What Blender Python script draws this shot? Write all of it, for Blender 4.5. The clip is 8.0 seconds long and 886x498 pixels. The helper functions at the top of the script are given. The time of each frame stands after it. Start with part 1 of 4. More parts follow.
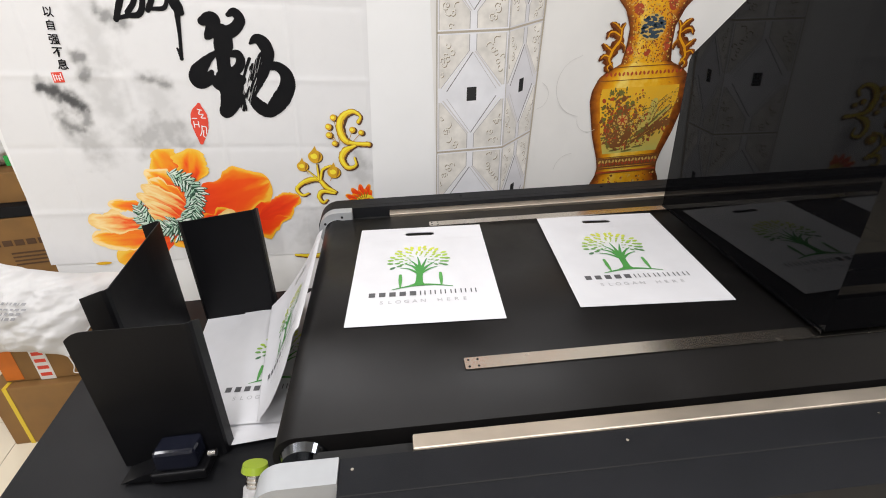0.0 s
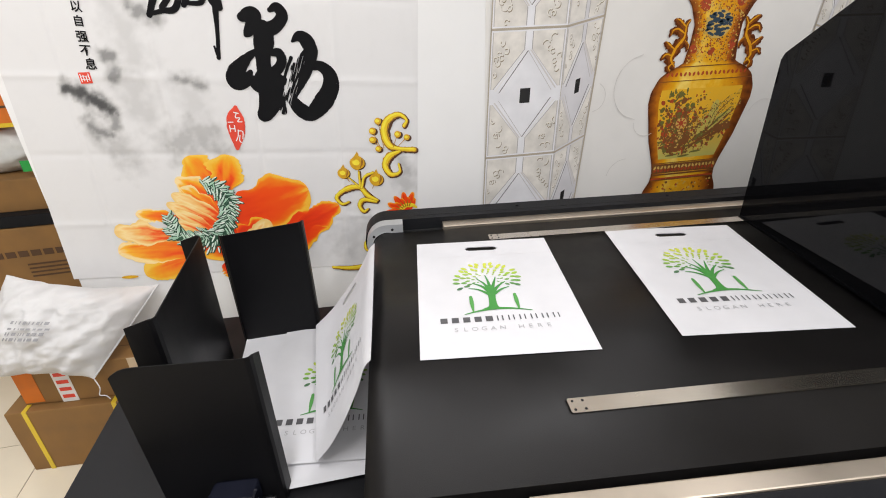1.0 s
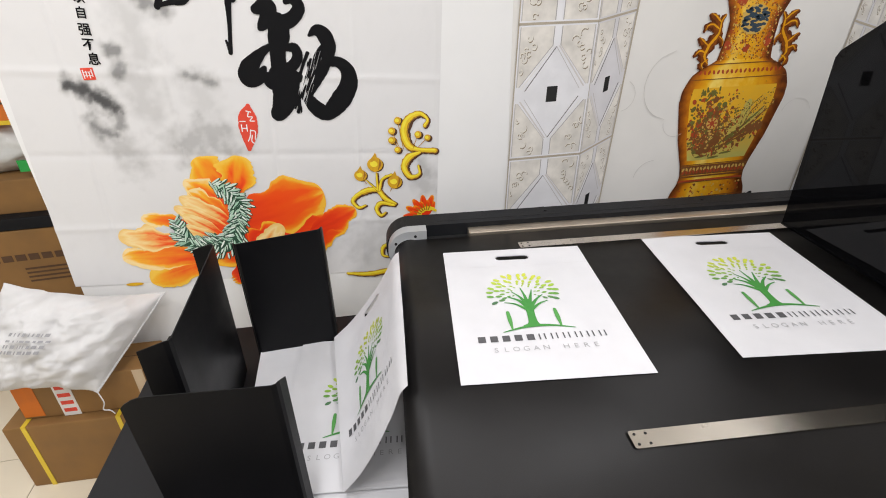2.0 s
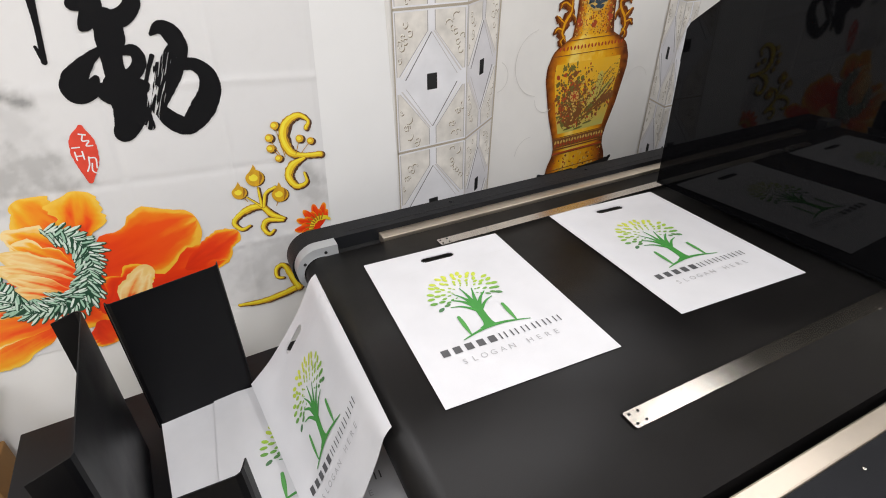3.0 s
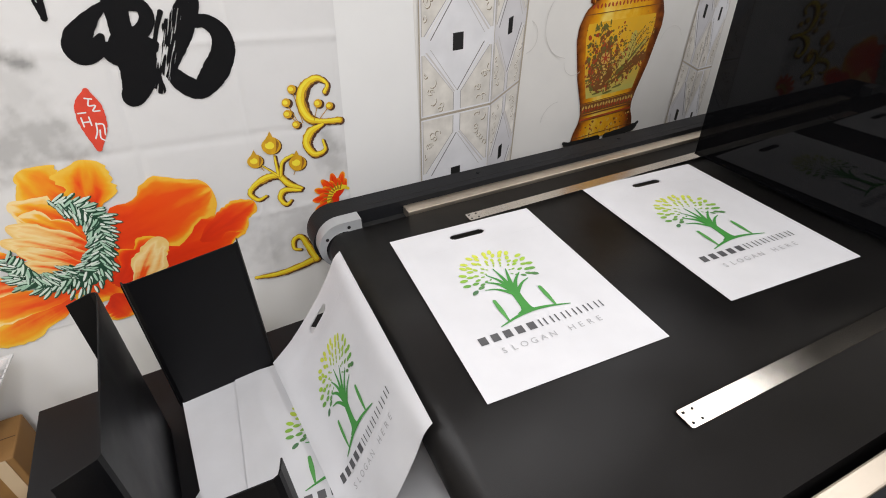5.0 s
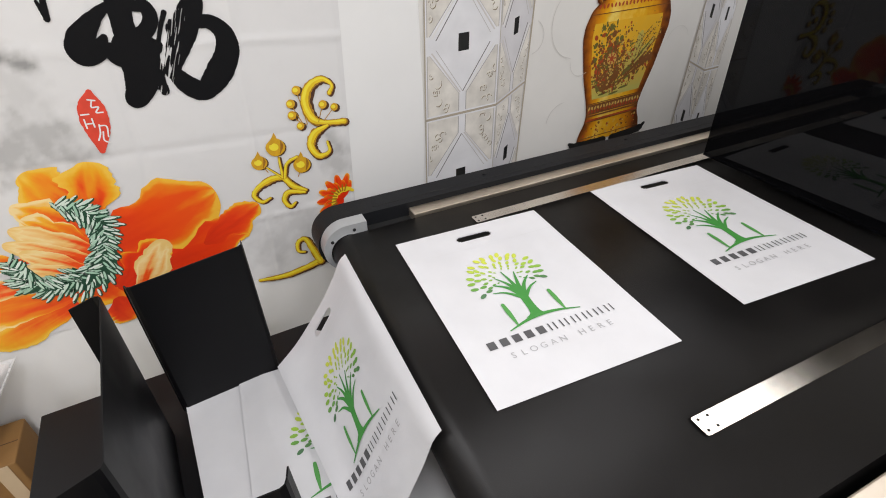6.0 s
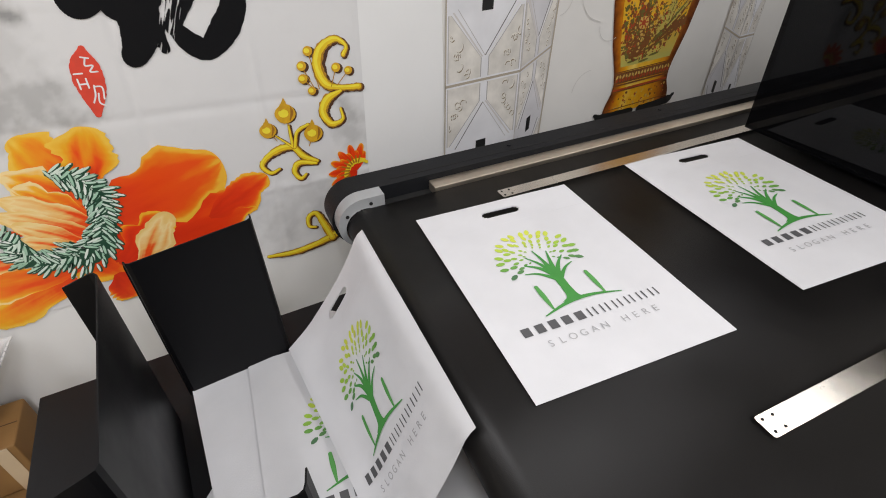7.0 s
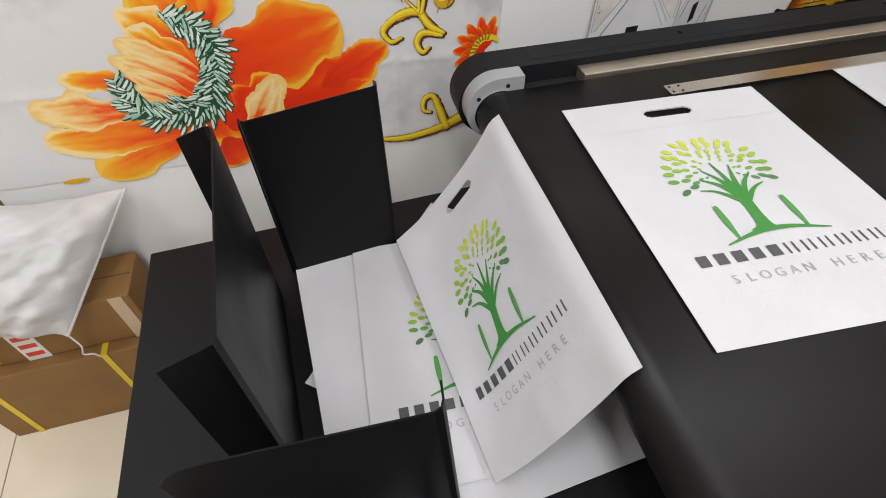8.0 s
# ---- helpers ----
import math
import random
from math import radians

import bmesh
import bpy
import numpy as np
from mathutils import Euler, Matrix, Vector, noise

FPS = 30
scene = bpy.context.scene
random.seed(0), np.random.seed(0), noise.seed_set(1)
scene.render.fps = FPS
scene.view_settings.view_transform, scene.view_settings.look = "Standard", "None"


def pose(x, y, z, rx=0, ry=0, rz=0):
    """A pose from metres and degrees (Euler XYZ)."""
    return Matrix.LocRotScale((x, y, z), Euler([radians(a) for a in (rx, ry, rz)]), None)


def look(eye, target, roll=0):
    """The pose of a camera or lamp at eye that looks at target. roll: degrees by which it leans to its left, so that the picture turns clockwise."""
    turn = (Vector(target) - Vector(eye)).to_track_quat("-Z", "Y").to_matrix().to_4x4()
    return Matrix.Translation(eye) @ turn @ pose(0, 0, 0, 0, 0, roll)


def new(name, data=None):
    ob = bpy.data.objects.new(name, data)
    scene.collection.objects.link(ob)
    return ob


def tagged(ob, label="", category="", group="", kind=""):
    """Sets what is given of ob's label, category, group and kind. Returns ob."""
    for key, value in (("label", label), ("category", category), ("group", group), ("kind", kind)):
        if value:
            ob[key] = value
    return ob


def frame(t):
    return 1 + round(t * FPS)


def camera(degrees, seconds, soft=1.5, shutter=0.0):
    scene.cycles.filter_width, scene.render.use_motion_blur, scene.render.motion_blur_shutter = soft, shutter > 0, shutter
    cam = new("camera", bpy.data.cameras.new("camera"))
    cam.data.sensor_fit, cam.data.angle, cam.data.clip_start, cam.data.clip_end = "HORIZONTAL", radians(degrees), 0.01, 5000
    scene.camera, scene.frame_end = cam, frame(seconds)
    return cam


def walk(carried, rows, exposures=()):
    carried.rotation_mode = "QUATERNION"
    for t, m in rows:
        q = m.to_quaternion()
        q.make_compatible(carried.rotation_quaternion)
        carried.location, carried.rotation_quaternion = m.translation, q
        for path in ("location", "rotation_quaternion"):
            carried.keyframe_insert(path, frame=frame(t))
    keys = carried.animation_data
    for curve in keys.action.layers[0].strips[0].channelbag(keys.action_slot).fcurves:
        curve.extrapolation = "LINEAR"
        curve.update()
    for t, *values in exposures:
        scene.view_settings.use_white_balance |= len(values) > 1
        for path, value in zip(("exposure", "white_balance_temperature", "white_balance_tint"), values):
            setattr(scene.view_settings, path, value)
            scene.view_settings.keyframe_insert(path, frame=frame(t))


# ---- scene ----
cam = camera(82.3, 8.0, soft=1.0)
PATH = [
    (0, (0.126, 0.051, 1.474), (0.511, 2.229, 0.309), -1.9),
    (0.5, (0.039, 0.095, 1.461), (0.438, 2.272, 0.299), -1.7),
    (1, (-0.016, 0.208, 1.461), (0.369, 2.385, 0.295), -1.9),
    (1.5, (-0.031, 0.260, 1.422), (0.330, 2.454, 0.279), -2.2),
    (2, (-0.079, 0.310, 1.455), (0.321, 2.474, 0.269), -1.6),
    (2.2, (-0.096, 0.351, 1.458), (0.561, 2.445, 0.259), -1.9),
    (3.3, (-0.251, 0.506, 1.459), (0.833, 2.343, 0.154), -2.0),
    (3.5, (-0.263, 0.542, 1.456), (0.818, 2.351, 0.110), -1.8),
    (4, (-0.230, 0.581, 1.449), (0.770, 2.369, 0.016), -2.0),
    (4.5, (-0.227, 0.552, 1.462), (0.779, 2.336, 0.029), -1.7),
    (6, (-0.229, 0.574, 1.454), (0.767, 2.369, 0.029), -2.0),
    (6.5, (-0.216, 0.583, 1.455), (0.781, 2.371, 0.023), -1.8),
    (7, (-0.231, 0.654, 1.406), (0.711, 2.402, -0.110), -1.8),
    (7.5, (-0.261, 0.736, 1.349), (0.441, 2.421, -0.359), -2.2),
    (8, (-0.289, 0.774, 1.305), (0.200, 2.400, -0.529), -2.1),
]
# the camera darkens its picture a little as it comes close to the white bags
walk(cam, [(t, look(eye, target, roll)) for t, eye, target, roll in PATH],
     ((0, -0.17), (1, -0.20), (2, -0.23), (3.5, -0.29), (4.5, -0.33), (6, -0.36), (6.5, -0.42), (7, -0.50), (7.5, -0.52), (8, -0.42)))

# ---- light ----
world = bpy.data.worlds.new("room_air")
world.use_nodes = True
world.node_tree.nodes["Background"].inputs["Color"].default_value = (0.9, 0.95, 1.0, 1)
world.node_tree.nodes["Background"].inputs["Strength"].default_value = 0.25
scene.world = world


def tube_light(x, y, z, length, width, watts, rz=0):
    lamp = bpy.data.lights.new("ceiling_tube", "AREA")
    lamp.shape, lamp.size, lamp.size_y, lamp.energy, lamp.color = "RECTANGLE", length, width, watts, (1.0, 0.99, 1.015)
    ob = new("ceiling_tube", lamp)
    ob.matrix_world = pose(x, y, z, 0, 0, rz)
    return ob


for lx, ly, watts in ((-1.6, 0.9, 24), (1.9, 1.0, 20), (-0.45, 0.25, 31), (0.9, -0.4, 30), (-0.2, -1.7, 38), (-1.8, 3.2, 22)):
    tube_light(lx, ly, 2.66, 1.2, 0.3, watts, 90)


# ---- materials ----
def material(name, colour, rough=0.5, metal=0.0, vary=0.08, scale=8.0, bump=0.0, bump_scale=200.0, spec=0.5, coat=0.0):
    m = bpy.data.materials.new(name)
    m.use_nodes = True
    nt = m.node_tree
    bsdf = nt.nodes["Principled BSDF"]
    bsdf.inputs["Roughness"].default_value = rough
    bsdf.inputs["Metallic"].default_value = metal
    bsdf.inputs["Specular IOR Level"].default_value = spec
    bsdf.inputs["Coat Weight"].default_value = coat
    bsdf.inputs["Coat Roughness"].default_value = 0.05
    tc = nt.nodes.new("ShaderNodeTexCoord")
    big = nt.nodes.new("ShaderNodeTexNoise")
    big.inputs["Scale"].default_value, big.inputs["Detail"].default_value = scale, 6
    nt.links.new(tc.outputs["Object"], big.inputs["Vector"])
    fine = nt.nodes.new("ShaderNodeTexNoise")
    fine.inputs["Scale"].default_value, fine.inputs["Detail"].default_value = bump_scale, 3
    nt.links.new(tc.outputs["Object"], fine.inputs["Vector"])
    ramp = nt.nodes.new("ShaderNodeMapRange")
    ramp.inputs["From Min"].default_value, ramp.inputs["From Max"].default_value = 0.3, 0.7
    ramp.inputs["To Min"].default_value, ramp.inputs["To Max"].default_value = 1 - vary, 1 + vary
    nt.links.new(big.outputs["Fac"], ramp.inputs["Value"])
    mul = nt.nodes.new("ShaderNodeVectorMath")
    mul.operation = "SCALE"
    mul.inputs[0].default_value = colour
    nt.links.new(ramp.outputs["Result"], mul.inputs["Scale"])
    nt.links.new(mul.outputs["Vector"], bsdf.inputs["Base Color"])
    rr = nt.nodes.new("ShaderNodeMapRange")
    rr.inputs["From Min"].default_value, rr.inputs["From Max"].default_value = 0.3, 0.7
    rr.inputs["To Min"].default_value, rr.inputs["To Max"].default_value = max(0.02, rough * (1 - vary)), min(1, rough * (1 + vary))
    nt.links.new(big.outputs["Fac"], rr.inputs["Value"])
    nt.links.new(rr.outputs["Result"], bsdf.inputs["Roughness"])
    if bump:
        bp = nt.nodes.new("ShaderNodeBump")
        bp.inputs["Strength"].default_value, bp.inputs["Distance"].default_value = bump, 0.001
        nt.links.new(fine.outputs["Fac"], bp.inputs["Height"])
        nt.links.new(bp.outputs["Normal"], bsdf.inputs["Normal"])
    return m


def toned(name, stops, rough=0.55, grain=0.12, grain_scale=60.0, stretch=(1, 1, 1)):
    """A printed or dyed surface whose colour runs along the mesh's own tone value, broken up by grain."""
    m = material(name, (1, 1, 1), rough)
    nt = m.node_tree
    bsdf = nt.nodes["Principled BSDF"]
    at = nt.nodes.new("ShaderNodeAttribute")
    at.attribute_name = "tone"
    tc = nt.nodes.new("ShaderNodeTexCoord")
    mp = nt.nodes.new("ShaderNodeMapping")
    mp.inputs["Scale"].default_value = stretch
    nt.links.new(tc.outputs["Object"], mp.inputs["Vector"])
    ns = nt.nodes.new("ShaderNodeTexNoise")
    ns.inputs["Scale"].default_value, ns.inputs["Detail"].default_value = grain_scale, 5
    nt.links.new(mp.outputs["Vector"], ns.inputs["Vector"])
    ma = nt.nodes.new("ShaderNodeMath")
    ma.operation = "MULTIPLY_ADD"
    ma.inputs[1].default_value, ma.inputs[2].default_value = grain * 2, -grain
    nt.links.new(ns.outputs["Fac"], ma.inputs[0])
    ad = nt.nodes.new("ShaderNodeMath")
    nt.links.new(at.outputs["Fac"], ad.inputs[0])
    nt.links.new(ma.outputs["Value"], ad.inputs[1])
    cr = nt.nodes.new("ShaderNodeValToRGB")
    while len(cr.color_ramp.elements) < len(stops):
        cr.color_ramp.elements.new(0.5)
    for e, (p, c) in zip(cr.color_ramp.elements, stops):
        e.position, e.color = p, (*c, 1)
    nt.links.new(ad.outputs["Value"], cr.inputs["Fac"])
    nt.links.new(cr.outputs["Color"], bsdf.inputs["Base Color"])
    return m


M_WALL = material("white_wall_paint", (0.82, 0.82, 0.815), 0.6, vary=0.03, scale=3, bump=0.15, bump_scale=120)
M_CEIL = material("ceiling_paint", (0.8, 0.8, 0.79), 0.8, vary=0.02)
M_FLOOR = material("glazed_floor_tile", (0.78, 0.70, 0.55), 0.12, vary=0.04, scale=4)
M_GROUT = material("tile_joint", (0.33, 0.28, 0.2), 0.9)
M_BELT = material("black_rubber_belt", (0.0072, 0.0066, 0.0065), 0.40, spec=0.22, vary=0.25, scale=5, bump=0.25, bump_scale=900)
M_FRAME = material("black_powder_coat", (0.0125, 0.0130, 0.0148), 0.50, spec=0.10, vary=0.1, scale=12, bump=0.3, bump_scale=700)
M_PLATE = material("black_bent_sheet", (0.0036, 0.0036, 0.0044), 0.42, spec=0.20, vary=0.15, scale=9, bump=0.2, bump_scale=800)
M_TABLE = material("black_table_board", (0.0085, 0.0088, 0.0100), 0.5, spec=0.2, vary=0.12, scale=6, bump=0.2, bump_scale=500)
M_HOOD = material("black_gloss_acrylic", (0.003, 0.003, 0.0035), 0.03, vary=0.1, scale=3, spec=0.18)
M_STEEL = material("brushed_steel", (0.66, 0.61, 0.54), 0.26, metal=1.0, vary=0.08, scale=10, bump=0.04, bump_scale=400)
M_RAIL = material("satin_steel_rail", (0.62, 0.545, 0.455), 0.46, metal=1.0, vary=0.10, scale=7, bump=0.04, bump_scale=400)
M_CHROME = material("chrome", (0.75, 0.75, 0.76), 0.1, metal=1.0)
M_CAP = material("grey_cast_cap", (0.34, 0.35, 0.36), 0.4, vary=0.05, scale=20)
# near-black that paints the shade inside holes, grooves and gaps
M_HOLLOW_SHADE = material("hollow_shade", (0.006, 0.006, 0.006), 0.8)
M_BAG = material("white_nonwoven", (0.665, 0.665, 0.685), 0.78, vary=0.04, scale=10, bump=0.6, bump_scale=1100)
M_CARD = material("brown_cardboard", (0.24, 0.125, 0.038), 0.75, vary=0.14, scale=9, bump=0.3, bump_scale=150)
M_SACK = material("white_woven_sack", (0.61, 0.605, 0.60), 0.75, vary=0.06, scale=12, bump=0.8, bump_scale=450)


# ---- mesh helpers ----
def box(bm, x0, x1, y0, y1, z0, z1, bevel=0.0):
    vs = bmesh.ops.create_cube(bm, size=1.0, matrix=Matrix.LocRotScale(((x0 + x1) / 2, (y0 + y1) / 2, (z0 + z1) / 2), None, (x1 - x0, y1 - y0, z1 - z0)))["verts"]
    if bevel:
        es = list({e for v in vs for e in v.link_edges})
        bmesh.ops.bevel(bm, geom=es, offset=bevel, segments=2, affect="EDGES", profile=0.5)
    return bm


def prism(bm, outline, axis, a0, a1):
    """A flat outline [(p, q), ...] drawn out along an axis from a0 to a1."""
    def at(p, q, a):
        return {"x": (a, p, q), "y": (p, a, q), "z": (p, q, a)}[axis]
    lo = [bm.verts.new(at(p, q, a0)) for p, q in outline]
    hi = [bm.verts.new(at(p, q, a1)) for p, q in outline]
    bm.faces.new(lo)
    bm.faces.new(hi)
    for i in range(len(lo)):
        j = (i + 1) % len(lo)
        bm.faces.new((lo[i], lo[j], hi[j], hi[i]))
    bmesh.ops.recalc_face_normals(bm, faces=bm.faces)
    return bm


def rod(bm, a, b, r0, r1=None, n=20):
    a, b = Vector(a), Vector(b)
    m = Matrix.Translation((a + b) / 2) @ (b - a).to_track_quat("Z", "Y").to_matrix().to_4x4()
    bmesh.ops.create_cone(bm, cap_ends=True, segments=n, radius1=r0, radius2=r0 if r1 is None else r1, depth=(b - a).length, matrix=m)
    return bm


def smooth(ob, on=True):
    for p in ob.data.polygons:
        p.use_smooth = on
    return ob


def part(name, bm, mat, parent=None, label="", flat=True):
    me = bpy.data.meshes.new(name)
    bm.to_mesh(me)
    bm.free()
    me.materials.append(mat)
    ob = new(name, me)
    if parent is not None:
        ob.parent = parent
    if label:
        ob["label"] = label
    return ob if flat else smooth(ob)


def thing(name, m, label, category, group="", kind=""):
    ob = new(name)
    ob.empty_display_size = 0.1
    ob.matrix_world = m
    return tagged(ob, label, category, group, kind)


B = bmesh.new

# ---- the room ----
def slab(name, dims, mat, label, bevel=0.0):
    return tagged(part(name, box(B(), *dims, bevel), mat), label, name.split("_")[0], kind="structure")


WALL_Y = 1.844
slab("wall_mural", (-0.947, 4.2, WALL_Y, WALL_Y + 0.12, 0, 2.8), M_WALL, "white plastered wall carrying printed paper pictures")
slab("wall_north", (-4.2, 4.2, 4.6, 4.7, 0, 2.8), M_WALL, "plain white wall behind the stacked goods")
slab("wall_south", (-4.2, 4.2, -3.2, -3.1, 0, 2.8), M_WALL, "plain white wall closing the workshop")
slab("wall_west", (-4.3, -4.2, -3.2, 4.7, 0, 2.8), M_WALL, "plain white wall closing the workshop side")
slab("wall_east", (4.2, 4.3, -3.2, 4.7, 0, 2.8), M_WALL, "plain white wall closing the workshop side")
slab("ceiling", (-4.3, 4.3, -3.2, 4.7, 2.8, 2.9), M_CEIL, "plain white painted workshop ceiling")
floor = slab("floor", (-4.3, 4.3, -3.2, 4.7, -0.1, -0.003), M_GROUT, "cream glazed tile floor with thin dark joints")

# ---- flat drawing helpers: strokes, blobs and petals laid one over another ----
def spline(points, steps=6):
    """A smooth line through points of any length (Catmull-Rom)."""
    p = [np.array(q, float) for q in points]
    p = [2 * p[0] - p[1]] + p + [2 * p[-1] - p[-2]]
    out = []
    for i in range(1, len(p) - 2):
        for k in range(steps):
            t = k / steps
            out.append(0.5 * (2 * p[i] + (p[i + 1] - p[i - 1]) * t + (2 * p[i - 1] - 5 * p[i] + 4 * p[i + 1] - p[i + 2]) * t * t
                              + (3 * p[i] - p[i - 1] - 3 * p[i + 1] + p[i + 2]) * t ** 3))
    return out + [p[-2]]


class Sheet:
    """Collects flat faces with a tone; lay() says where a flat point (x, y, lift) lies in space."""

    def __init__(self, lay):
        self.lay, self.verts, self.faces, self.tones, self.level = lay, [], [], [], 0.0

    def face(self, pts, tones=0.5, lift=None):
        n = len(self.verts)
        lift = self.level if lift is None else lift
        self.verts += [self.lay(x, y, lift) for x, y in pts]
        self.tones += list(tones) if isinstance(tones, (list, tuple)) else [tones] * len(pts)
        self.faces.append(tuple(range(n, n + len(pts))))

    def stroke(self, pts, rough=0.0, tone=0.5, steps=7, taper=False):
        """A brush stroke through (x, y, width) points with round ends."""
        line = spline(pts, steps)
        self.level += 0.00022
        left, right = [], []
        for i, q in enumerate(line):
            a, b = line[max(0, i - 1)], line[min(len(line) - 1, i + 1)]
            d = (b - a)[:2]
            d = d / (np.linalg.norm(d) + 1e-9)
            nrm = np.array((-d[1], d[0]))
            w = max(q[2], 0.001) / 2
            j1, j2 = (1 + rough * random.uniform(-1, 1) for _ in range(2))
            left.append(q[:2] + nrm * w * j1)
            right.append(q[:2] - nrm * w * j2)
        for i in range(len(line) - 1):
            self.face([left[i], right[i], right[i + 1], left[i + 1]], tone)
        for q in (line[0], line[-1]):
            if not taper:
                self.level += 0.00008
                self.disc(q[0], q[1], q[2] / 2, q[2] / 2, 0, tone, 12)

    def disc(self, x, y, rx, ry, turn=0.0, tone=0.5, n=14, point=0.0):
        c, s = math.cos(turn), math.sin(turn)
        ring = []
        for k in range(n):
            a = 2 * math.pi * k / n
            px, py = rx * math.cos(a), ry * math.sin(a)
            px *= 1 + point * abs(math.cos(a)) ** 3
            ring.append((x + px * c - py * s, y + px * s + py * c))
        self.face(ring, tone)

    def quad(self, x0, y0, x1, y1, tone=0.5):
        self.face([(x0, y0), (x1, y0), (x1, y1), (x0, y1)], tone)

    def petal(self, bx, by, tx, ty, half, seed, ruffle=0.12, rim=0.42, shift=0.0):
        """A printed petal from its base to its tip; the tone runs from 0 in the heart to 1 at the rim."""
        self.level += 0.0004
        rnd = random.Random(seed)
        b, t = np.array((bx, by)), np.array((tx, ty))
        d = t - b
        nrm = np.array((-d[1], d[0])) / np.linalg.norm(d)
        n, m = 26, 22
        rows = []
        ph = [rnd.uniform(0, 6.3) for _ in range(4)]
        for i in range(n + 1):
            s = math.sin(math.pi / 2 * i / n)
            w = half * (0.12 + 0.88 * min(1, s * 1.9) ** 0.8) * math.sqrt(max(0.0, 1 - s ** 5)) + 0.0004
            row = []
            for j in range(m + 1):
                q = 2 * j / m - 1
                edge = 1 + ruffle * (math.sin(7 * s * 2 + ph[0 if q < 0 else 1]) * 0.6 + math.sin(17 * s + ph[2 if q < 0 else 3]) * 0.4 + 0.7 * noise.noise(Vector((s * 22, q, seed)))) * abs(q)
                tip = 1 + ruffle * 0.35 * math.sin(6 * q * s + ph[0]) * (1 - s) * s
                p = b + d * s * tip + nrm * w * q * edge
                streak = noise.fractal(Vector((q * 2.4 + seed, s * 1.5, seed * 0.7)), 1.0, 2.0, 3)
                tone = 0.02 + 0.62 * s ** 1.4 + rim * abs(q) ** 4 * min(1, 2 * s) + 0.22 * max(0, s - 0.84) / 0.16 + 0.28 * streak * min(1, 3 * s) + shift
                row.append((p, min(1, max(0, tone))))
            rows.append(row)
        for i in range(n):
            for j in range(m):
                c = (rows[i][j], rows[i][j + 1], rows[i + 1][j + 1], rows[i + 1][j])
                self.face([v[0] for v in c], [v[1] for v in c])

    def part(self, name, mat, parent, label=""):
        me = bpy.data.meshes.new(name)
        me.from_pydata(self.verts, [], self.faces)
        at = me.attributes.new("tone", "FLOAT", "POINT")
        at.data.foreach_set("value", np.array(self.tones, dtype=np.float32))
        me.materials.append(mat)
        ob = new(name, me)
        ob.parent = parent
        if label:
            ob["label"] = label
        return ob


def glyphs(text, size, bold=0.0):
    """The built-in font's outlines of a text as flat vertices and faces, centred."""
    cu = bpy.data.curves.new("writing", "FONT")
    cu.body, cu.size, cu.align_x, cu.align_y = text, size, "CENTER", "CENTER"
    cu.resolution_u, cu.offset = 3, bold
    ob = bpy.data.objects.new("writing", cu)
    scene.collection.objects.link(ob)
    me = bpy.data.meshes.new_from_object(ob.evaluated_get(bpy.context.evaluated_depsgraph_get()))
    vs, fs = [tuple(v.co) for v in me.vertices], [tuple(p.vertices) for p in me.polygons]
    bpy.data.objects.remove(ob)
    bpy.data.curves.remove(cu)
    bpy.data.meshes.remove(me)
    return vs, fs


def write(sheet, text, size, x, y, spread=1.0, turn=0.0, bold=0.0):
    vs, fs = glyphs(text, size, bold)
    c, s = math.cos(turn), math.sin(turn)
    for f in fs:
        sheet.face([(x + spread * (vs[i][0] * c - vs[i][1] * s), y + vs[i][0] * s + vs[i][1] * c) for i in f])


# ---- prints on the wall ----
M_INK = material("black_brush_ink", (0.007, 0.007, 0.008), 0.75, vary=0.1, scale=30, spec=0.12)
M_RED = material("seal_red", (0.72, 0.06, 0.03), 0.55, vary=0.08, scale=40)
M_WHITE_PRINT = material("white_print", (0.8, 0.79, 0.78), 0.6)
M_POSTER = toned("rice_paper_poster", ((0.0, (0.73, 0.725, 0.725)), (0.30, (0.54, 0.535, 0.53)), (0.70, (0.17, 0.17, 0.17)), (1.0, (0.05, 0.05, 0.052))), 0.6, grain=0.05, grain_scale=22)
RED, ORANGE, AMBER, YELLOW, CREAM = (0.80, 0.034, 0.002), (0.91, 0.088, 0.003), (0.92, 0.235, 0.005), (0.95, 0.48, 0.028), (0.95, 0.72, 0.34)
M_PETAL = {
    "flame": toned("flame_petal_print", ((0.05, (0.82, 0.040, 0.002)), (0.40, (0.90, 0.072, 0.003)), (0.62, ORANGE), (0.86, AMBER), (1.0, (0.93, 0.50, 0.04))), 0.5, 0.10, 26, (1, 1, 2)),
    "red": toned("red_petal_print", ((0.05, (0.72, 0.026, 0.002)), (0.40, (0.85, 0.042, 0.002)), (0.62, ORANGE), (0.80, AMBER), (0.98, YELLOW)), 0.5, 0.10, 35, (1, 1, 3)),
    "orange": toned("orange_petal_print", ((0.05, RED), (0.3, ORANGE), (0.6, AMBER), (0.85, YELLOW), (1.0, CREAM)), 0.5, 0.12, 35, (1, 1, 3)),
    "yellow": toned("yellow_petal_print", ((0.05, RED), (0.25, ORANGE), (0.42, AMBER), (0.7, (0.9, 0.42, 0.012)), (1.0, (0.92, 0.56, 0.06))), 0.5, 0.10, 35, (2, 1, 1)),
    "cream": toned("cream_petal_print", ((0.05, RED), (0.28, ORANGE), (0.5, (0.92, 0.5, 0.14)), (0.75, CREAM), (1.0, (0.9, 0.6, 0.2))), 0.5, 0.14, 40, (1, 1, 3)),
}
M_STAMEN_DARK = material("stamen_shade_print", (0.015, 0.075, 0.04), 0.55)
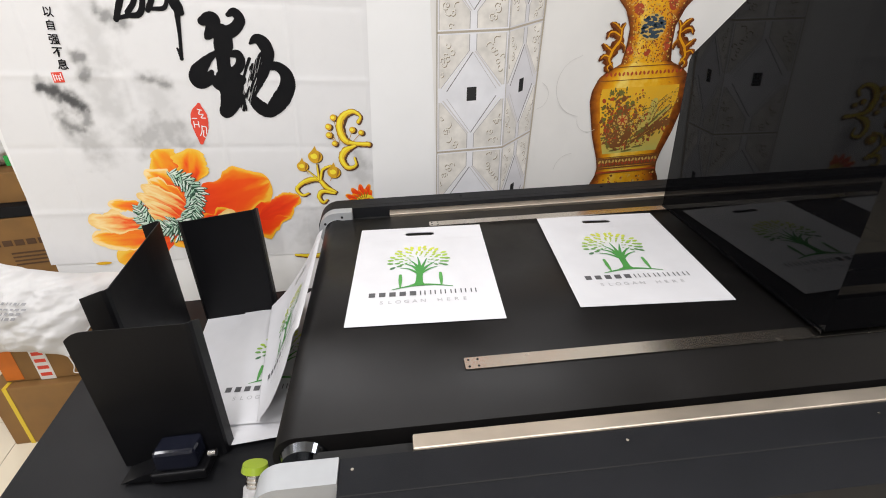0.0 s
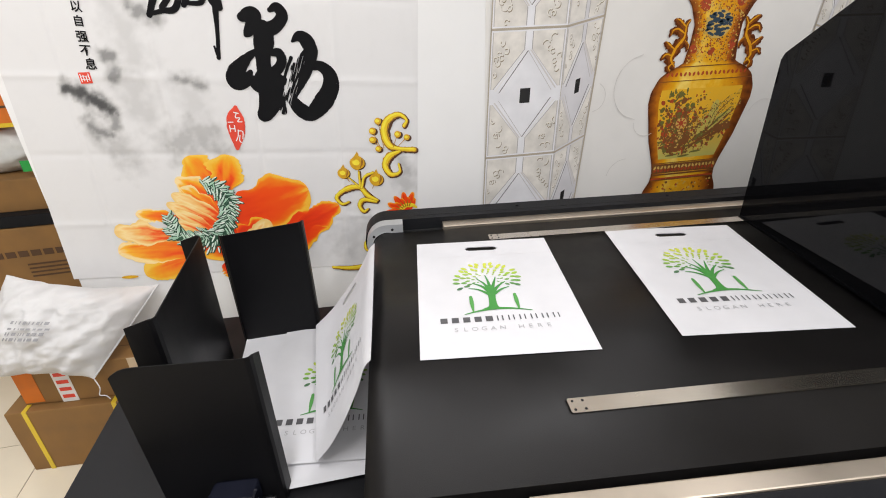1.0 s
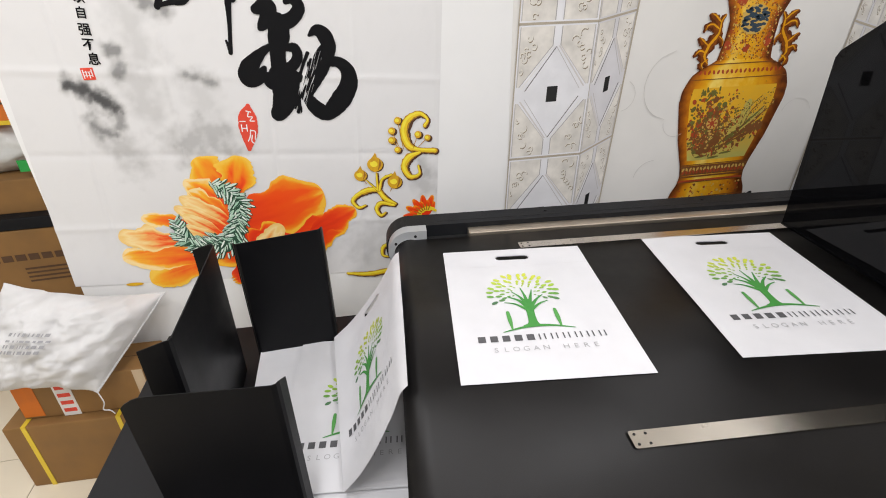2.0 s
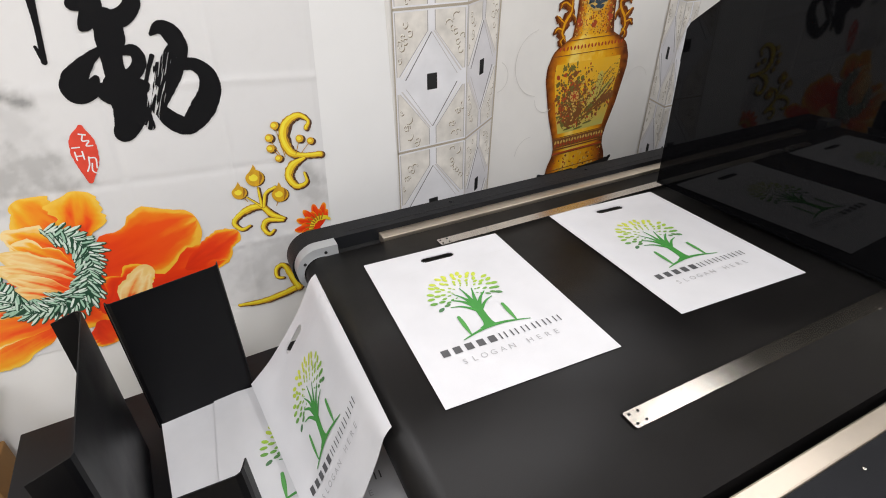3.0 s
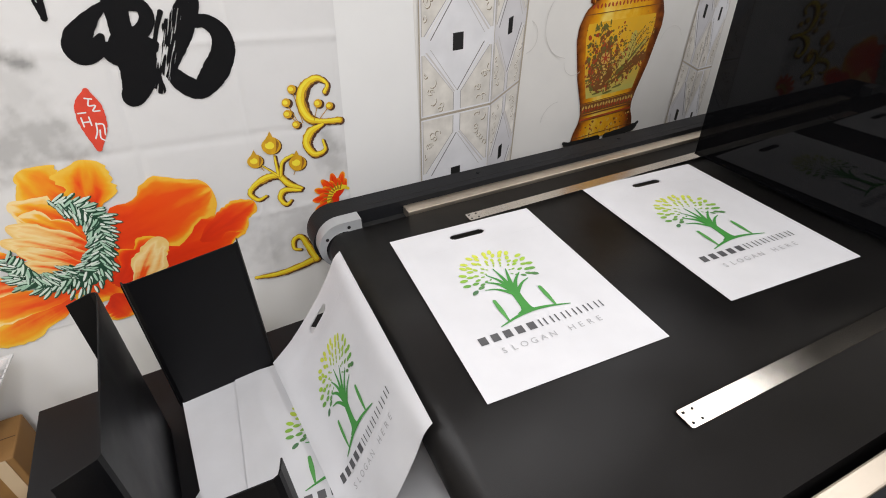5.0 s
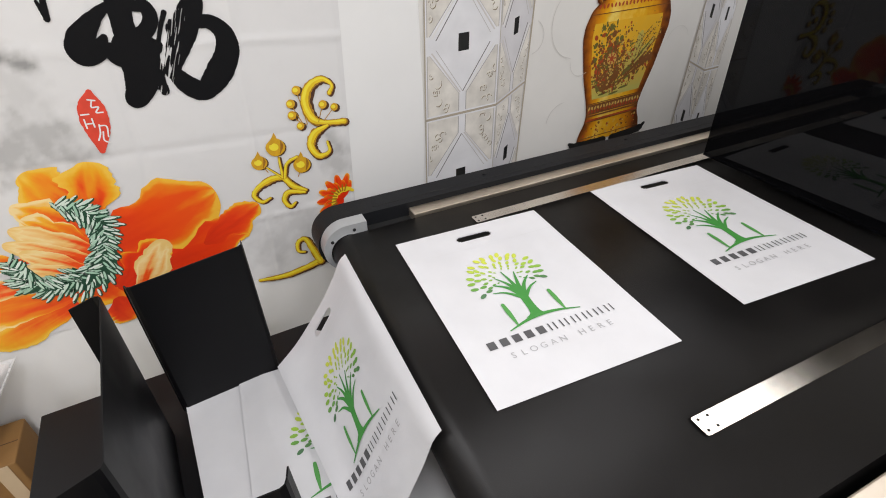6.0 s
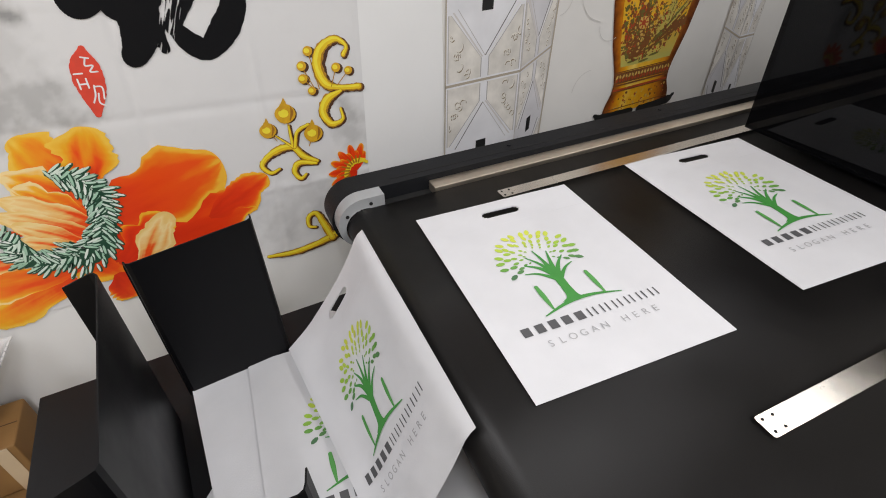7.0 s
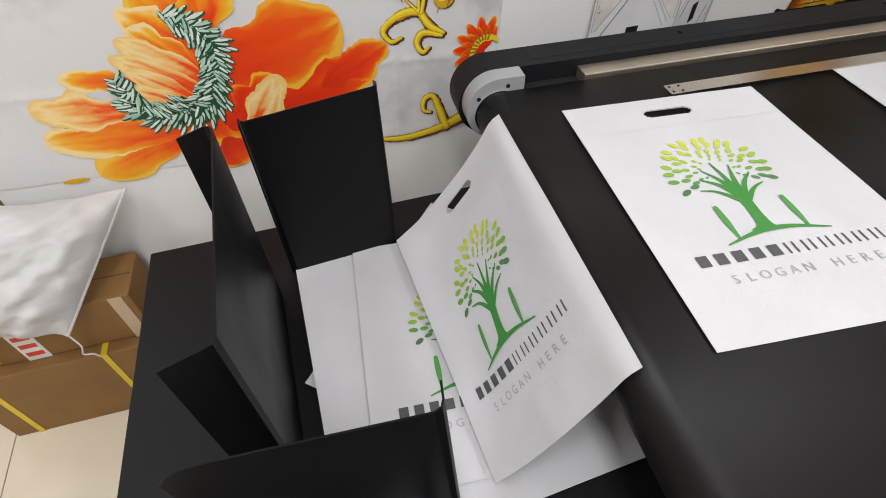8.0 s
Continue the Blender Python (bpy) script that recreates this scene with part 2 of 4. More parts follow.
M_STAMEN = toned("stamen_print", ((0.0, (0.10, 0.30, 0.18)), (0.5, (0.45, 0.68, 0.52)), (1.0, (0.85, 0.9, 0.84))), 0.5, 0.05)
M_GOLD = toned("gold_scroll_print", ((0.0, (0.30, 0.12, 0.01)), (0.4, (0.72, 0.40, 0.012)), (0.7, (0.84, 0.60, 0.012)), (1.0, (0.90, 0.76, 0.05))), 0.55, 0.16, 70)
M_BROWN = material("scroll_shade_print", (0.075, 0.028, 0.012), 0.6)


def on_wall(x, z, lift):
    return (x, WALL_Y - 0.0038 - 0.22 * lift, z)


BIG_CHARACTER = (
    ((-0.273, 1.39, 0.025), (-0.246, 1.395, 0.045), (-0.238, 1.385, 0.038), (-0.258, 1.355, 0.032), (-0.27, 1.343, 0.013)),
    ((-0.191, 1.405, 0.013), (-0.171, 1.411, 0.026), (-0.158, 1.392, 0.032), (-0.169, 1.373, 0.036), (-0.192, 1.358, 0.039), (-0.226, 1.353, 0.039), (-0.243, 1.348, 0.02)),
    ((-0.221, 1.359, 0.045), (-0.222, 1.327, 0.059), (-0.232, 1.295, 0.047), (-0.238, 1.235, 0.041)),
    ((-0.251, 1.299, 0.013), (-0.287, 1.275, 0.03), (-0.322, 1.24, 0.051), (-0.324, 1.216, 0.048), (-0.297, 1.218, 0.038), (-0.278, 1.241, 0.014)),
    ((-0.209, 1.291, 0.017), (-0.186, 1.289, 0.027), (-0.181, 1.266, 0.029), (-0.199, 1.243, 0.031), (-0.228, 1.234, 0.027)),
    ((-0.282, 1.22, 0.021), (-0.255, 1.205, 0.055), (-0.22, 1.21, 0.062), (-0.188, 1.211, 0.028)),
    ((-0.233, 1.214, 0.083), (-0.228, 1.172, 0.077), (-0.247, 1.13, 0.057), (-0.261, 1.113, 0.043)),
)
BIG_CHARACTER_RIGHT = (
    ((-0.152, 1.274, 0.01), (-0.172, 1.238, 0.008), (-0.194, 1.184, 0.01), (-0.2, 1.119, 0.018)),
    ((-0.145, 1.257, 0.007), (-0.175, 1.183, 0.006), (-0.209, 1.127, 0.007)),
    ((-0.141, 1.32, 0.007), (-0.12, 1.332, 0.027), (-0.101, 1.322, 0.04), (-0.09, 1.291, 0.041), (-0.105, 1.265, 0.051), (-0.129, 1.229, 0.056), (-0.159, 1.181, 0.039), (-0.172, 1.154, 0.029)),
    ((-0.138, 1.24, 0.041), (-0.101, 1.248, 0.028), (-0.067, 1.246, 0.031), (-0.043, 1.22, 0.042), (-0.045, 1.181, 0.054), (-0.074, 1.14, 0.058), (-0.113, 1.106, 0.044), (-0.135, 1.104, 0.029)),
    ((-0.168, 1.153, 0.029), (-0.152, 1.127, 0.043), (-0.13, 1.107, 0.044)),
)
UPPER_CHARACTER = (
    ((-0.512, 1.405, 0.014), (-0.487, 1.455, 0.018), (-0.473, 1.484, 0.014)),
    ((-0.508, 1.407, 0.009), (-0.478, 1.413, 0.012), (-0.448, 1.415, 0.016), (-0.431, 1.438, 0.015), (-0.421, 1.483, 0.012)),
    ((-0.476, 1.422, 0.014), (-0.453, 1.447, 0.014), (-0.436, 1.483, 0.012)),
    ((-0.419, 1.426, 0.014), (-0.402, 1.452, 0.015), (-0.381, 1.489, 0.012)),
    ((-0.409, 1.429, 0.009), (-0.374, 1.43, 0.012), (-0.359, 1.451, 0.009)),
    ((-0.349, 1.466, 0.025), (-0.338, 1.435, 0.031), (-0.33, 1.417, 0.019)),
    ((-0.337, 1.443, 0.019), (-0.348, 1.358, 0.01), (-0.36, 1.287, 0.01)),
    ((-0.36, 1.287, 0.008), (-0.365, 1.317, 0.005)),
)
SCROLLS = (
    ((0.187, 0.971, 0.018), (0.135, 0.979, 0.015), (0.105, 0.994, 0.023), (0.092, 1.039, 0.027), (0.109, 1.076, 0.024), (0.143, 1.09, 0.016), (0.167, 1.071, 0.01), (0.158, 1.052, 0.013)),
    ((0.139, 0.97, 0.009), (0.103, 0.956, 0.024), (0.087, 0.926, 0.022), (0.103, 0.893, 0.018), (0.133, 0.898, 0.011), (0.132, 0.927, 0.007)),
    ((0.051, 0.805, 0.009), (0.018, 0.827, 0.018), (-0.003, 0.857, 0.016), (-0.035, 0.86, 0.02), (-0.07, 0.846, 0.015), (-0.085, 0.827, 0.013), (-0.069, 0.804, 0.011), (-0.046, 0.809, 0.007)),
    ((0.046, 0.8, 0.009), (0.004, 0.812, 0.016), (-0.012, 0.792, 0.014), (0, 0.769, 0.012), (0.016, 0.777, 0.007)),
)
SCROLLS_LOW = (
    ((-0.003, 0.857, 0.009), (-0.002, 0.914, 0.006)),
    ((-0.003, 0.857, 0.007), (-0.037, 0.895, 0.004)),
    ((0.002, 0.855, 0.008), (0.015, 0.893, 0.01), (0.044, 0.905, 0.009)),
    ((-0.13, 0.566, 0.01), (-0.056, 0.554, 0.018), (0.032, 0.563, 0.022), (0.10, 0.585, 0.03)),
    ((0.051, 0.563, 0.022), (0.035, 0.614, 0.021), (0.019, 0.656, 0.015), (-0.003, 0.65, 0.013), (-0.006, 0.622, 0.01), (0.011, 0.613, 0.008)),
)
BUDS = ((0.075, 1.074, 0.011), (0.055, 1.044, 0.011), (0.053, 1.015, 0.011), (0.069, 0.984, 0.010), (0.135, 1.027, 0.011), (0.164, 1.015, 0.010), (-0.004, 0.943, 0.02), (-0.052, 0.912, 0.016), (0.053, 0.88, 0.019))
PETALS = (
    ("red", -0.50, 0.86, -0.44, 0.64, 0.095),
    ("red", -0.469, 0.652, -0.446, 0.575, 0.050),
    ("yellow", -0.543, 0.67, -0.743, 0.620, 0.046),
    ("orange", -0.52, 0.695, -0.80, 0.712, 0.048),
    ("cream", -0.60, 0.745, -0.79, 0.786, 0.042),
    ("orange", -0.58, 0.81, -0.712, 0.838, 0.024),
    ("yellow", -0.445, 0.88, -0.520, 1.008, 0.052),
    ("yellow", -0.435, 0.87, -0.402, 1.006, 0.055),
    ("red", -0.46, 0.690, -0.108, 0.760, 0.078),
    ("red", -0.235, 0.730, -0.080, 0.802, 0.042),
    ("flame", -0.46, 0.788, -0.172, 0.868, 0.088),
    ("red", -0.45, 0.670, -0.320, 0.770, 0.050),
    ("cream", -0.425, 0.630, -0.318, 0.775, 0.038),
    ("orange", -0.43, 0.82, -0.565, 0.945, 0.040),
    ("orange", -0.455, 0.80, -0.560, 0.912, 0.032),
)
PETALS_INNER = (
    ("cream", -0.44, 0.78, -0.590, 0.895, 0.026),
    ("cream", -0.45, 0.75, -0.612, 0.866, 0.027),
    ("cream", -0.48, 0.74, -0.595, 0.836, 0.024),
    ("cream", -0.49, 0.73, -0.605, 0.797, 0.022),
)
STAMENS = ((-0.484, 0.925, 0.029), (-0.44, 0.903, 0.038), (-0.408, 0.861, 0.048), (-0.416, 0.802, 0.051), (-0.451, 0.747, 0.063), (-0.504, 0.729, 0.063), (-0.571, 0.729, 0.04), (-0.622, 0.761, 0.034), (-0.639, 0.822, 0.02))
INK_CLOUDS = (
    (((-0.765, 1.222), (-0.735, 1.212), (-0.712, 1.185), (-0.688, 1.165)), 0.018, 0.95), (((-0.690, 1.165), (-0.682, 1.135), (-0.690, 1.110)), 0.014, 0.55),
    (((-0.752, 1.120), (-0.728, 1.096), (-0.700, 1.085)), 0.017, 0.6), (((-0.71, 1.08), (-0.69, 1.05), (-0.68, 1.01)), 0.030, 0.32),
    (((-0.655, 1.305), (-0.640, 1.300), (-0.640, 1.275), (-0.648, 1.25)), 0.016, 0.6), (((-0.62, 1.26), (-0.61, 1.20), (-0.60, 1.15)), 0.035, 0.22),
    (((-0.56, 1.425), (-0.53, 1.415), (-0.505, 1.395)), 0.016, 0.55), (((-0.60, 1.42), (-0.585, 1.36), (-0.575, 1.30)), 0.030, 0.2),
    (((-0.485, 1.235), (-0.455, 1.228), (-0.425, 1.213)), 0.014, 0.55), (((-0.47, 1.21), (-0.46, 1.17), (-0.45, 1.13)), 0.03, 0.18),
    (((-0.53, 1.05), (-0.48, 1.075), (-0.43, 1.05)), 0.040, 0.36), (((0.02, 0.70), (-0.03, 0.69), (-0.07, 0.66)), 0.04, 0.22), (((0.13, 0.86), (0.17, 0.85)), 0.02, 0.3), (((0.14, 0.93), (0.17, 0.89)), 0.015, 0.35),
)


def ink_at(x, z):
    """How dark the washed ink is at a point of the sheet."""
    ink, p = 0.0, np.array((x, z))
    wob = None
    for pts, w, dark in INK_CLOUDS:
        if not (pts[0][0] - 0.2 < x < pts[-1][0] + 0.2 and min(q[1] for q in pts) - 0.12 < z < max(q[1] for q in pts) + 0.12):
            continue
        if wob is None:
            wob = noise.fractal(Vector((x * 30, z * 30, 3)), 1.0, 2.0, 4)
        d = 9.0
        for a, b in zip(pts[:-1], pts[1:]):
            a, b = np.array(a), np.array(b)
            t = min(1, max(0, float((p - a) @ (b - a) / ((b - a) @ (b - a)))))
            d = min(d, float(np.linalg.norm(p - a - t * (b - a))))
        d = d / w * 0.44 + 0.50 * wob
        if d < 1:
            ink = max(ink, dark * min(1, (1 - d) * 1.15) ** 1.3)
    return ink


poster = thing("wall_poster", pose(0, 0, 0), "white paper poster with orange flower, gold scrolls and black brush writing", "poster")


def poster_point(s, t):
    """s, t from 0 to 1 across and up the sheet, which hangs a little askew."""
    return -0.960 + 1.135 * s + 0.052 * 1.35 * t, 0.632 - 0.088 * s + 1.27 * t


def build_poster():
    n, m = 230, 240
    verts, tones, faces = [], [], []
    for j in range(m + 1):
        for i in range(n + 1):
            x, z = poster_point(i / n, j / m)
            ink = ink_at(x, z)
            fold = 0.0
            for k in range(6):
                fx = abs(i / n * 1.135 - (0.150 + 0.2455 * k))
                fold += 0.0024 * math.exp(-(fx / 0.0065) ** 2) * (1 if k % 2 else -0.9)
                fz = abs(j / m * 1.27 - (0.194 + 0.223 * k))
                fold += 0.0018 * math.exp(-(fz / 0.010) ** 2) * (-0.8 if k % 2 else 1)
            fold += 0.0010 * noise.noise(Vector((x * 6, z * 6, 7)))
            verts.append((x, WALL_Y - 0.0019 - min(0.0016, max(-0.0016, fold)), z))
            tones.append(ink)
    for j in range(m):
        for i in range(n):
            a = j * (n + 1) + i
            faces.append((a, a + 1, a + n + 2, a + n + 1))
    me = bpy.data.meshes.new("sheet")
    me.from_pydata(verts, [], faces)
    me.attributes.new("tone", "FLOAT", "POINT").data.foreach_set("value", np.array(tones, dtype=np.float32))
    me.materials.append(M_POSTER)
    ob = smooth(new("sheet", me))
    ob.parent = poster
    ob["label"] = "folded white rice paper with grey ink clouds"


build_poster()


def brush(strokes, dry, cell=0.0008):
    """Ink of overlapping brush strokes as one flat shape, cut into rows; dry: a box in which the bristles leave streaks."""
    pts = np.array([q for st in strokes for q in spline(st, 24)])
    x0, z0 = pts[:, 0].min() - 0.05, pts[:, 1].min() - 0.05
    nx, nz = int((pts[:, 0].max() + 0.05 - x0) / cell), int((pts[:, 1].max() + 0.05 - z0) / cell)
    gx, gz = np.meshgrid(x0 + cell * (np.arange(nx) + 0.5), z0 + cell * (np.arange(nz) + 0.5))
    mask = np.zeros((nz, nx), bool)
    for k, (x, z, w) in enumerate(pts):
        r = w / 2 * (1 + 0.07 * noise.noise(Vector((x * 90, z * 90, 1.0)))) + 0.0006
        mask |= (gx - x) ** 2 + (gz - z) ** 2 < r * r
    if dry:
        a, b, c, d = dry
        for j in range(nz):
            for i in range(nx):
                x, z = gx[j, i], gz[j, i]
                if mask[j, i] and a < x - 0.45 * (z - 1.19) < b and c < z < d:
                    s, t = (x - 0.45 * (z - 1.19)), z
                    if noise.noise(Vector((s * 330, t * 28, 2.0))) > 0.18:
                        mask[j, i] = False
    sh = Sheet(on_wall)
    for j in range(nz):
        row = np.flatnonzero(np.diff(np.concatenate(([0], mask[j].astype(np.int8), [0]))))
        for s, e in zip(row[::2], row[1::2]):
            sh.quad(x0 + s * cell, z0 + j * cell, x0 + e * cell, z0 + (j + 1) * cell)
    return sh


def narrowed(strokes):
    return tuple(tuple((-0.345 + 0.955 * (x + 0.345), 1.412 - 0.985 * (1.412 - z), 0.93 * w) for x, z, w in st) for st in strokes)


brush(narrowed(BIG_CHARACTER + BIG_CHARACTER_RIGHT), (-0.194, -0.156, 1.11, 1.28)).part("brush_character", M_INK, poster, "black brush-written character")
brush(UPPER_CHARACTER, None).part("brush_character", M_INK, poster, "black brush-written character")

sh = Sheet(on_wall)
for ch, x, z, size in (("以", -0.686, 1.43, 0.027), ("自", -0.691, 1.395, 0.026), ("强", -0.695, 1.357, 0.028), ("不", -0.697, 1.322, 0.028), ("息", -0.696, 1.286, 0.029)):
    write(sh, ch, size * 1.1, x, z, 0.95, -0.10, 0.0006)
sh.part("small_writing", M_INK, poster, "small vertical column of black characters")

sh = Sheet(on_wall)
sh.quad(-0.736, 1.238, -0.706, 1.268)
sh.part("square_stamp", M_RED, poster)
sh = Sheet(on_wall)
sh.level = 0.0008
for k in range(4):
    sh.quad(-0.733 + 0.0068 * k, 1.242 + 0.003 * (k % 2), -0.7305 + 0.0068 * k, 1.264 - 0.003 * (k % 3))
for k in range(2):
    sh.quad(-0.732, 1.248 + 0.009 * k, -0.710, 1.2495 + 0.009 * k)
sh.part("stamp_marks", M_WHITE_PRINT, poster)

sh = Sheet(on_wall)
sh.stroke(((-0.344, 1.146, 0.012), (-0.350, 1.122, 0.044), (-0.354, 1.09, 0.052), (-0.357, 1.06, 0.042), (-0.364, 1.022, 0.012)), 0.04)
sh.part("red_seal", M_RED, poster, "red leaf-shaped seal")
sh = Sheet(on_wall)
sh.level = 0.0012
for st in (((-0.352, 1.132, 0.003), (-0.340, 1.128, 0.003)), ((-0.346, 1.128, 0.003), (-0.350, 1.116, 0.003), (-0.338, 1.114, 0.003), (-0.346, 1.104, 0.003), (-0.334, 1.102, 0.003)),
           ((-0.374, 1.104, 0.003), (-0.360, 1.103, 0.003)), ((-0.372, 1.094, 0.003), (-0.373, 1.075, 0.003)), ((-0.358, 1.093, 0.003), (-0.359, 1.075, 0.003)), ((-0.372, 1.084, 0.003), (-0.359, 1.083, 0.003)),
           ((-0.350, 1.078, 0.003), (-0.354, 1.060, 0.003), (-0.362, 1.046, 0.003)), ((-0.350, 1.076, 0.003), (-0.338, 1.072, 0.003), (-0.342, 1.050, 0.003)), ((-0.348, 1.062, 0.003), (-0.352, 1.045, 0.003), (-0.344, 1.036, 0.003))):
    sh.stroke(st)
sh.part("seal_marks", M_WHITE_PRINT, poster)

sh = Sheet(on_wall)
sh.disc(-0.792, 0.618, 0.026, 0.006, -0.05, 0.4)
sh.part("gold_leaf_print", M_GOLD, poster)
for i, (kind, bx, bz, tx, tz, hw) in enumerate(PETALS):
    sh = Sheet(on_wall)
    sh.level = 0.0003 * i
    sh.petal(bx, bz, tx, tz, hw, 11 + i, 0.20 if kind == "flame" else 0.28, rim=0.75, shift={"flame": 0.06, "red": 0.06, "orange": 0.20, "yellow": 0.10, "cream": 0.22}[kind])
    sh.part("petal", M_PETAL[kind], poster)
for i, (kind, bx, bz, tx, tz, hw) in enumerate(PETALS_INNER):
    sh = Sheet(on_wall)
    sh.level = 0.0050 + 0.0003 * i
    sh.petal(bx, bz, tx, tz, hw, 41 + i, 0.15, shift=0.12)
    sh.part("petal", M_PETAL[kind], poster)
dark, light = Sheet(on_wall), Sheet(on_wall)
dark.level, light.level = 0.0062, 0.0066
rs = random.Random(5)
STAMENS = tuple((-0.545 + 0.83 * (x + 0.545), z, w * 1.08) for x, z, w in STAMENS)
line = spline(STAMENS, 9)
dark.stroke([(q[0], q[1], q[2] * (0.3 if i in (0, len(STAMENS) - 1) else 0.95)) for i, q in enumerate(STAMENS)], 0.25)
rods = []
for i in range(1, len(line) - 1):
    q = line[i]
    way = math.atan2(line[i + 1][1] - line[i - 1][1], line[i + 1][0] - line[i - 1][0])
    for k in range(5):
        side = 1 if k % 2 else -1
        off = rs.uniform(0.05, 0.80) * q[2]
        t = way + side * rs.uniform(0.75, 1.05)
        along = rs.uniform(-0.006, 0.006)
        rods.append((off, q[0] + off * math.cos(t) + along * math.cos(way), q[1] + off * math.sin(t) + along * math.sin(way), t + rs.uniform(-0.14, 0.14)))
for i, (off, x, z, t) in enumerate(sorted(rods, reverse=True)):
    ln = rs.uniform(0.0105, 0.0165)
    dark.level = 0.0068 + 0.0009 * (i % 9)
    light.level = dark.level + 0.0004
    dark.disc(x + 0.0012, z - 0.0016, ln * 1.1, 0.0048, t, 0.5, 8)
    light.disc(x, z, ln, 0.0027, t, rs.uniform(0.35, 1.0), 8)
dark.part("stamen_shade", M_STAMEN_DARK, poster)
tagged(light.part("stamen_fringe", M_STAMEN, poster, "pale green and white stamens"), kind="stuff")

for n_st, st in enumerate(SCROLLS + SCROLLS_LOW):
    shade, gold = Sheet(lambda x, z, l: on_wall(x + 0.0055, z - 0.004, l)), Sheet(on_wall)
    shade.level, gold.level = 0.00025 * n_st, 0.003 + 0.0006 * n_st
    shade.stroke([(x - 0.002, z + 0.001, w * 1.2) for x, z, w in st], 0.12)
    gold.stroke(st, 0.16, 0.14)
    gold.stroke([(x - 0.05 * w, z + 0.04 * w, w * 0.72) for x, z, w in st], 0.10, 0.66)
    gold.stroke([(x - 0.1 * w, z + 0.16 * w, w * 0.30) for x, z, w in st], 0.1, 1.0)
    scroll = gold.part("gold_scroll", M_GOLD, poster)
    shade.part("scroll_shade", M_BROWN, scroll)
for x, z, r in BUDS:
    shade, gold = Sheet(lambda x, z, l: on_wall(x + 0.0055, z - 0.004, l)), Sheet(on_wall)
    gold.level, shade.level = 0.0095, 0.0005
    gold.stroke(((x, z, 0.002), (0.10 + (x - 0.1) * 0.5 if r < 0.013 else x * 0.7, 0.985 if r < 0.013 else z - 0.03, 0.002)), tone=0.15)
    shade.disc(x, z, r * 1.1, r * 1.1)
    gold.level += 0.0003
    gold.disc(x, z, r, r * (1.25 if r > 0.013 else 1.0), 1.3, 0.36, 16, 0.2 if r > 0.013 else 0.0)
    gold.level += 0.0003
    gold.disc(x - 0.2 * r, z + 0.1 * r, r * 0.5, r * 0.6, 1.2, 0.95)
    if r > 0.013:
        gold.level += 0.0003
        gold.stroke(((x - 0.5 * r, z + 0.7 * r, r * 0.5), (x, z + 1.15 * r, r * 0.7), (x + 0.15 * r, z + 1.9 * r, 0.001)), 0.05, 0.30)
        gold.stroke(((x + 0.75 * r, z + 0.8 * r, 0.002), (x + 0.8 * r, z, r * 0.35), (x + 0.4 * r, z - 0.9 * r, 0.002)), 0.05, 0.05)
    bud = gold.part("gold_bud", M_GOLD, poster)
    shade.part("bud_shade", M_BROWN, bud)
for k in range(15):
    a = math.radians(60 + k * 12.5)
    sh = Sheet(on_wall)
    sh.level = 0.001 + 0.0006 * k
    sh.petal(0.150, 0.748, 0.150 + 0.078 * math.cos(a) * (1 if k % 2 else 0.75), 0.748 + 0.078 * math.sin(a) * (1 if k % 2 else 0.75), 0.011, k, 0.1, shift=0.0)
    sh.part("sunburst_ray", M_PETAL["red"], poster)
sh = Sheet(on_wall)
sh.level = 0.0085
sh.stroke(((0.118, 0.742, 0.010), (0.135, 0.770, 0.016), (0.165, 0.776, 0.014), (0.182, 0.766, 0.008)), 0.2, 0.8)
for k in range(9):
    a = math.radians(70 + k * 16)
    sh.stroke(((0.150 + 0.022 * math.cos(a), 0.748 + 0.026 * math.sin(a), 0.005), (0.150 + 0.045 * math.cos(a), 0.748 + 0.045 * math.sin(a), 0.003)), 0.2, 0.1)
sh.part("sunburst_heart", M_GOLD, poster)

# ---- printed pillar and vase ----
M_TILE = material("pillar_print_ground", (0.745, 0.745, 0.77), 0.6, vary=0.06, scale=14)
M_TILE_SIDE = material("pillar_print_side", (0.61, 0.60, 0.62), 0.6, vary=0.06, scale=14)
M_PANEL = material("pillar_print_panel", (0.69, 0.66, 0.61), 0.6, vary=0.16, scale=22)
M_LINE = toned("pillar_print_line", ((0.0, (0.13, 0.12, 0.12)), (0.5, (0.40, 0.38, 0.37)), (0.8, (0.60, 0.57, 0.55)), (1.0, (0.76, 0.75, 0.74))), 0.6, 0.06, 80)
M_ORN = toned("pillar_print_ornament", ((0.0, (0.22, 0.17, 0.11)), (1.0, (0.78, 0.75, 0.68))), 0.6, 0.2)
M_JOINT_SHADE = material("pillar_print_joint_shade", (0.42, 0.37, 0.29), 0.6)
M_BLACK_PRINT = material("black_print", (0.012, 0.012, 0.012), 0.5)


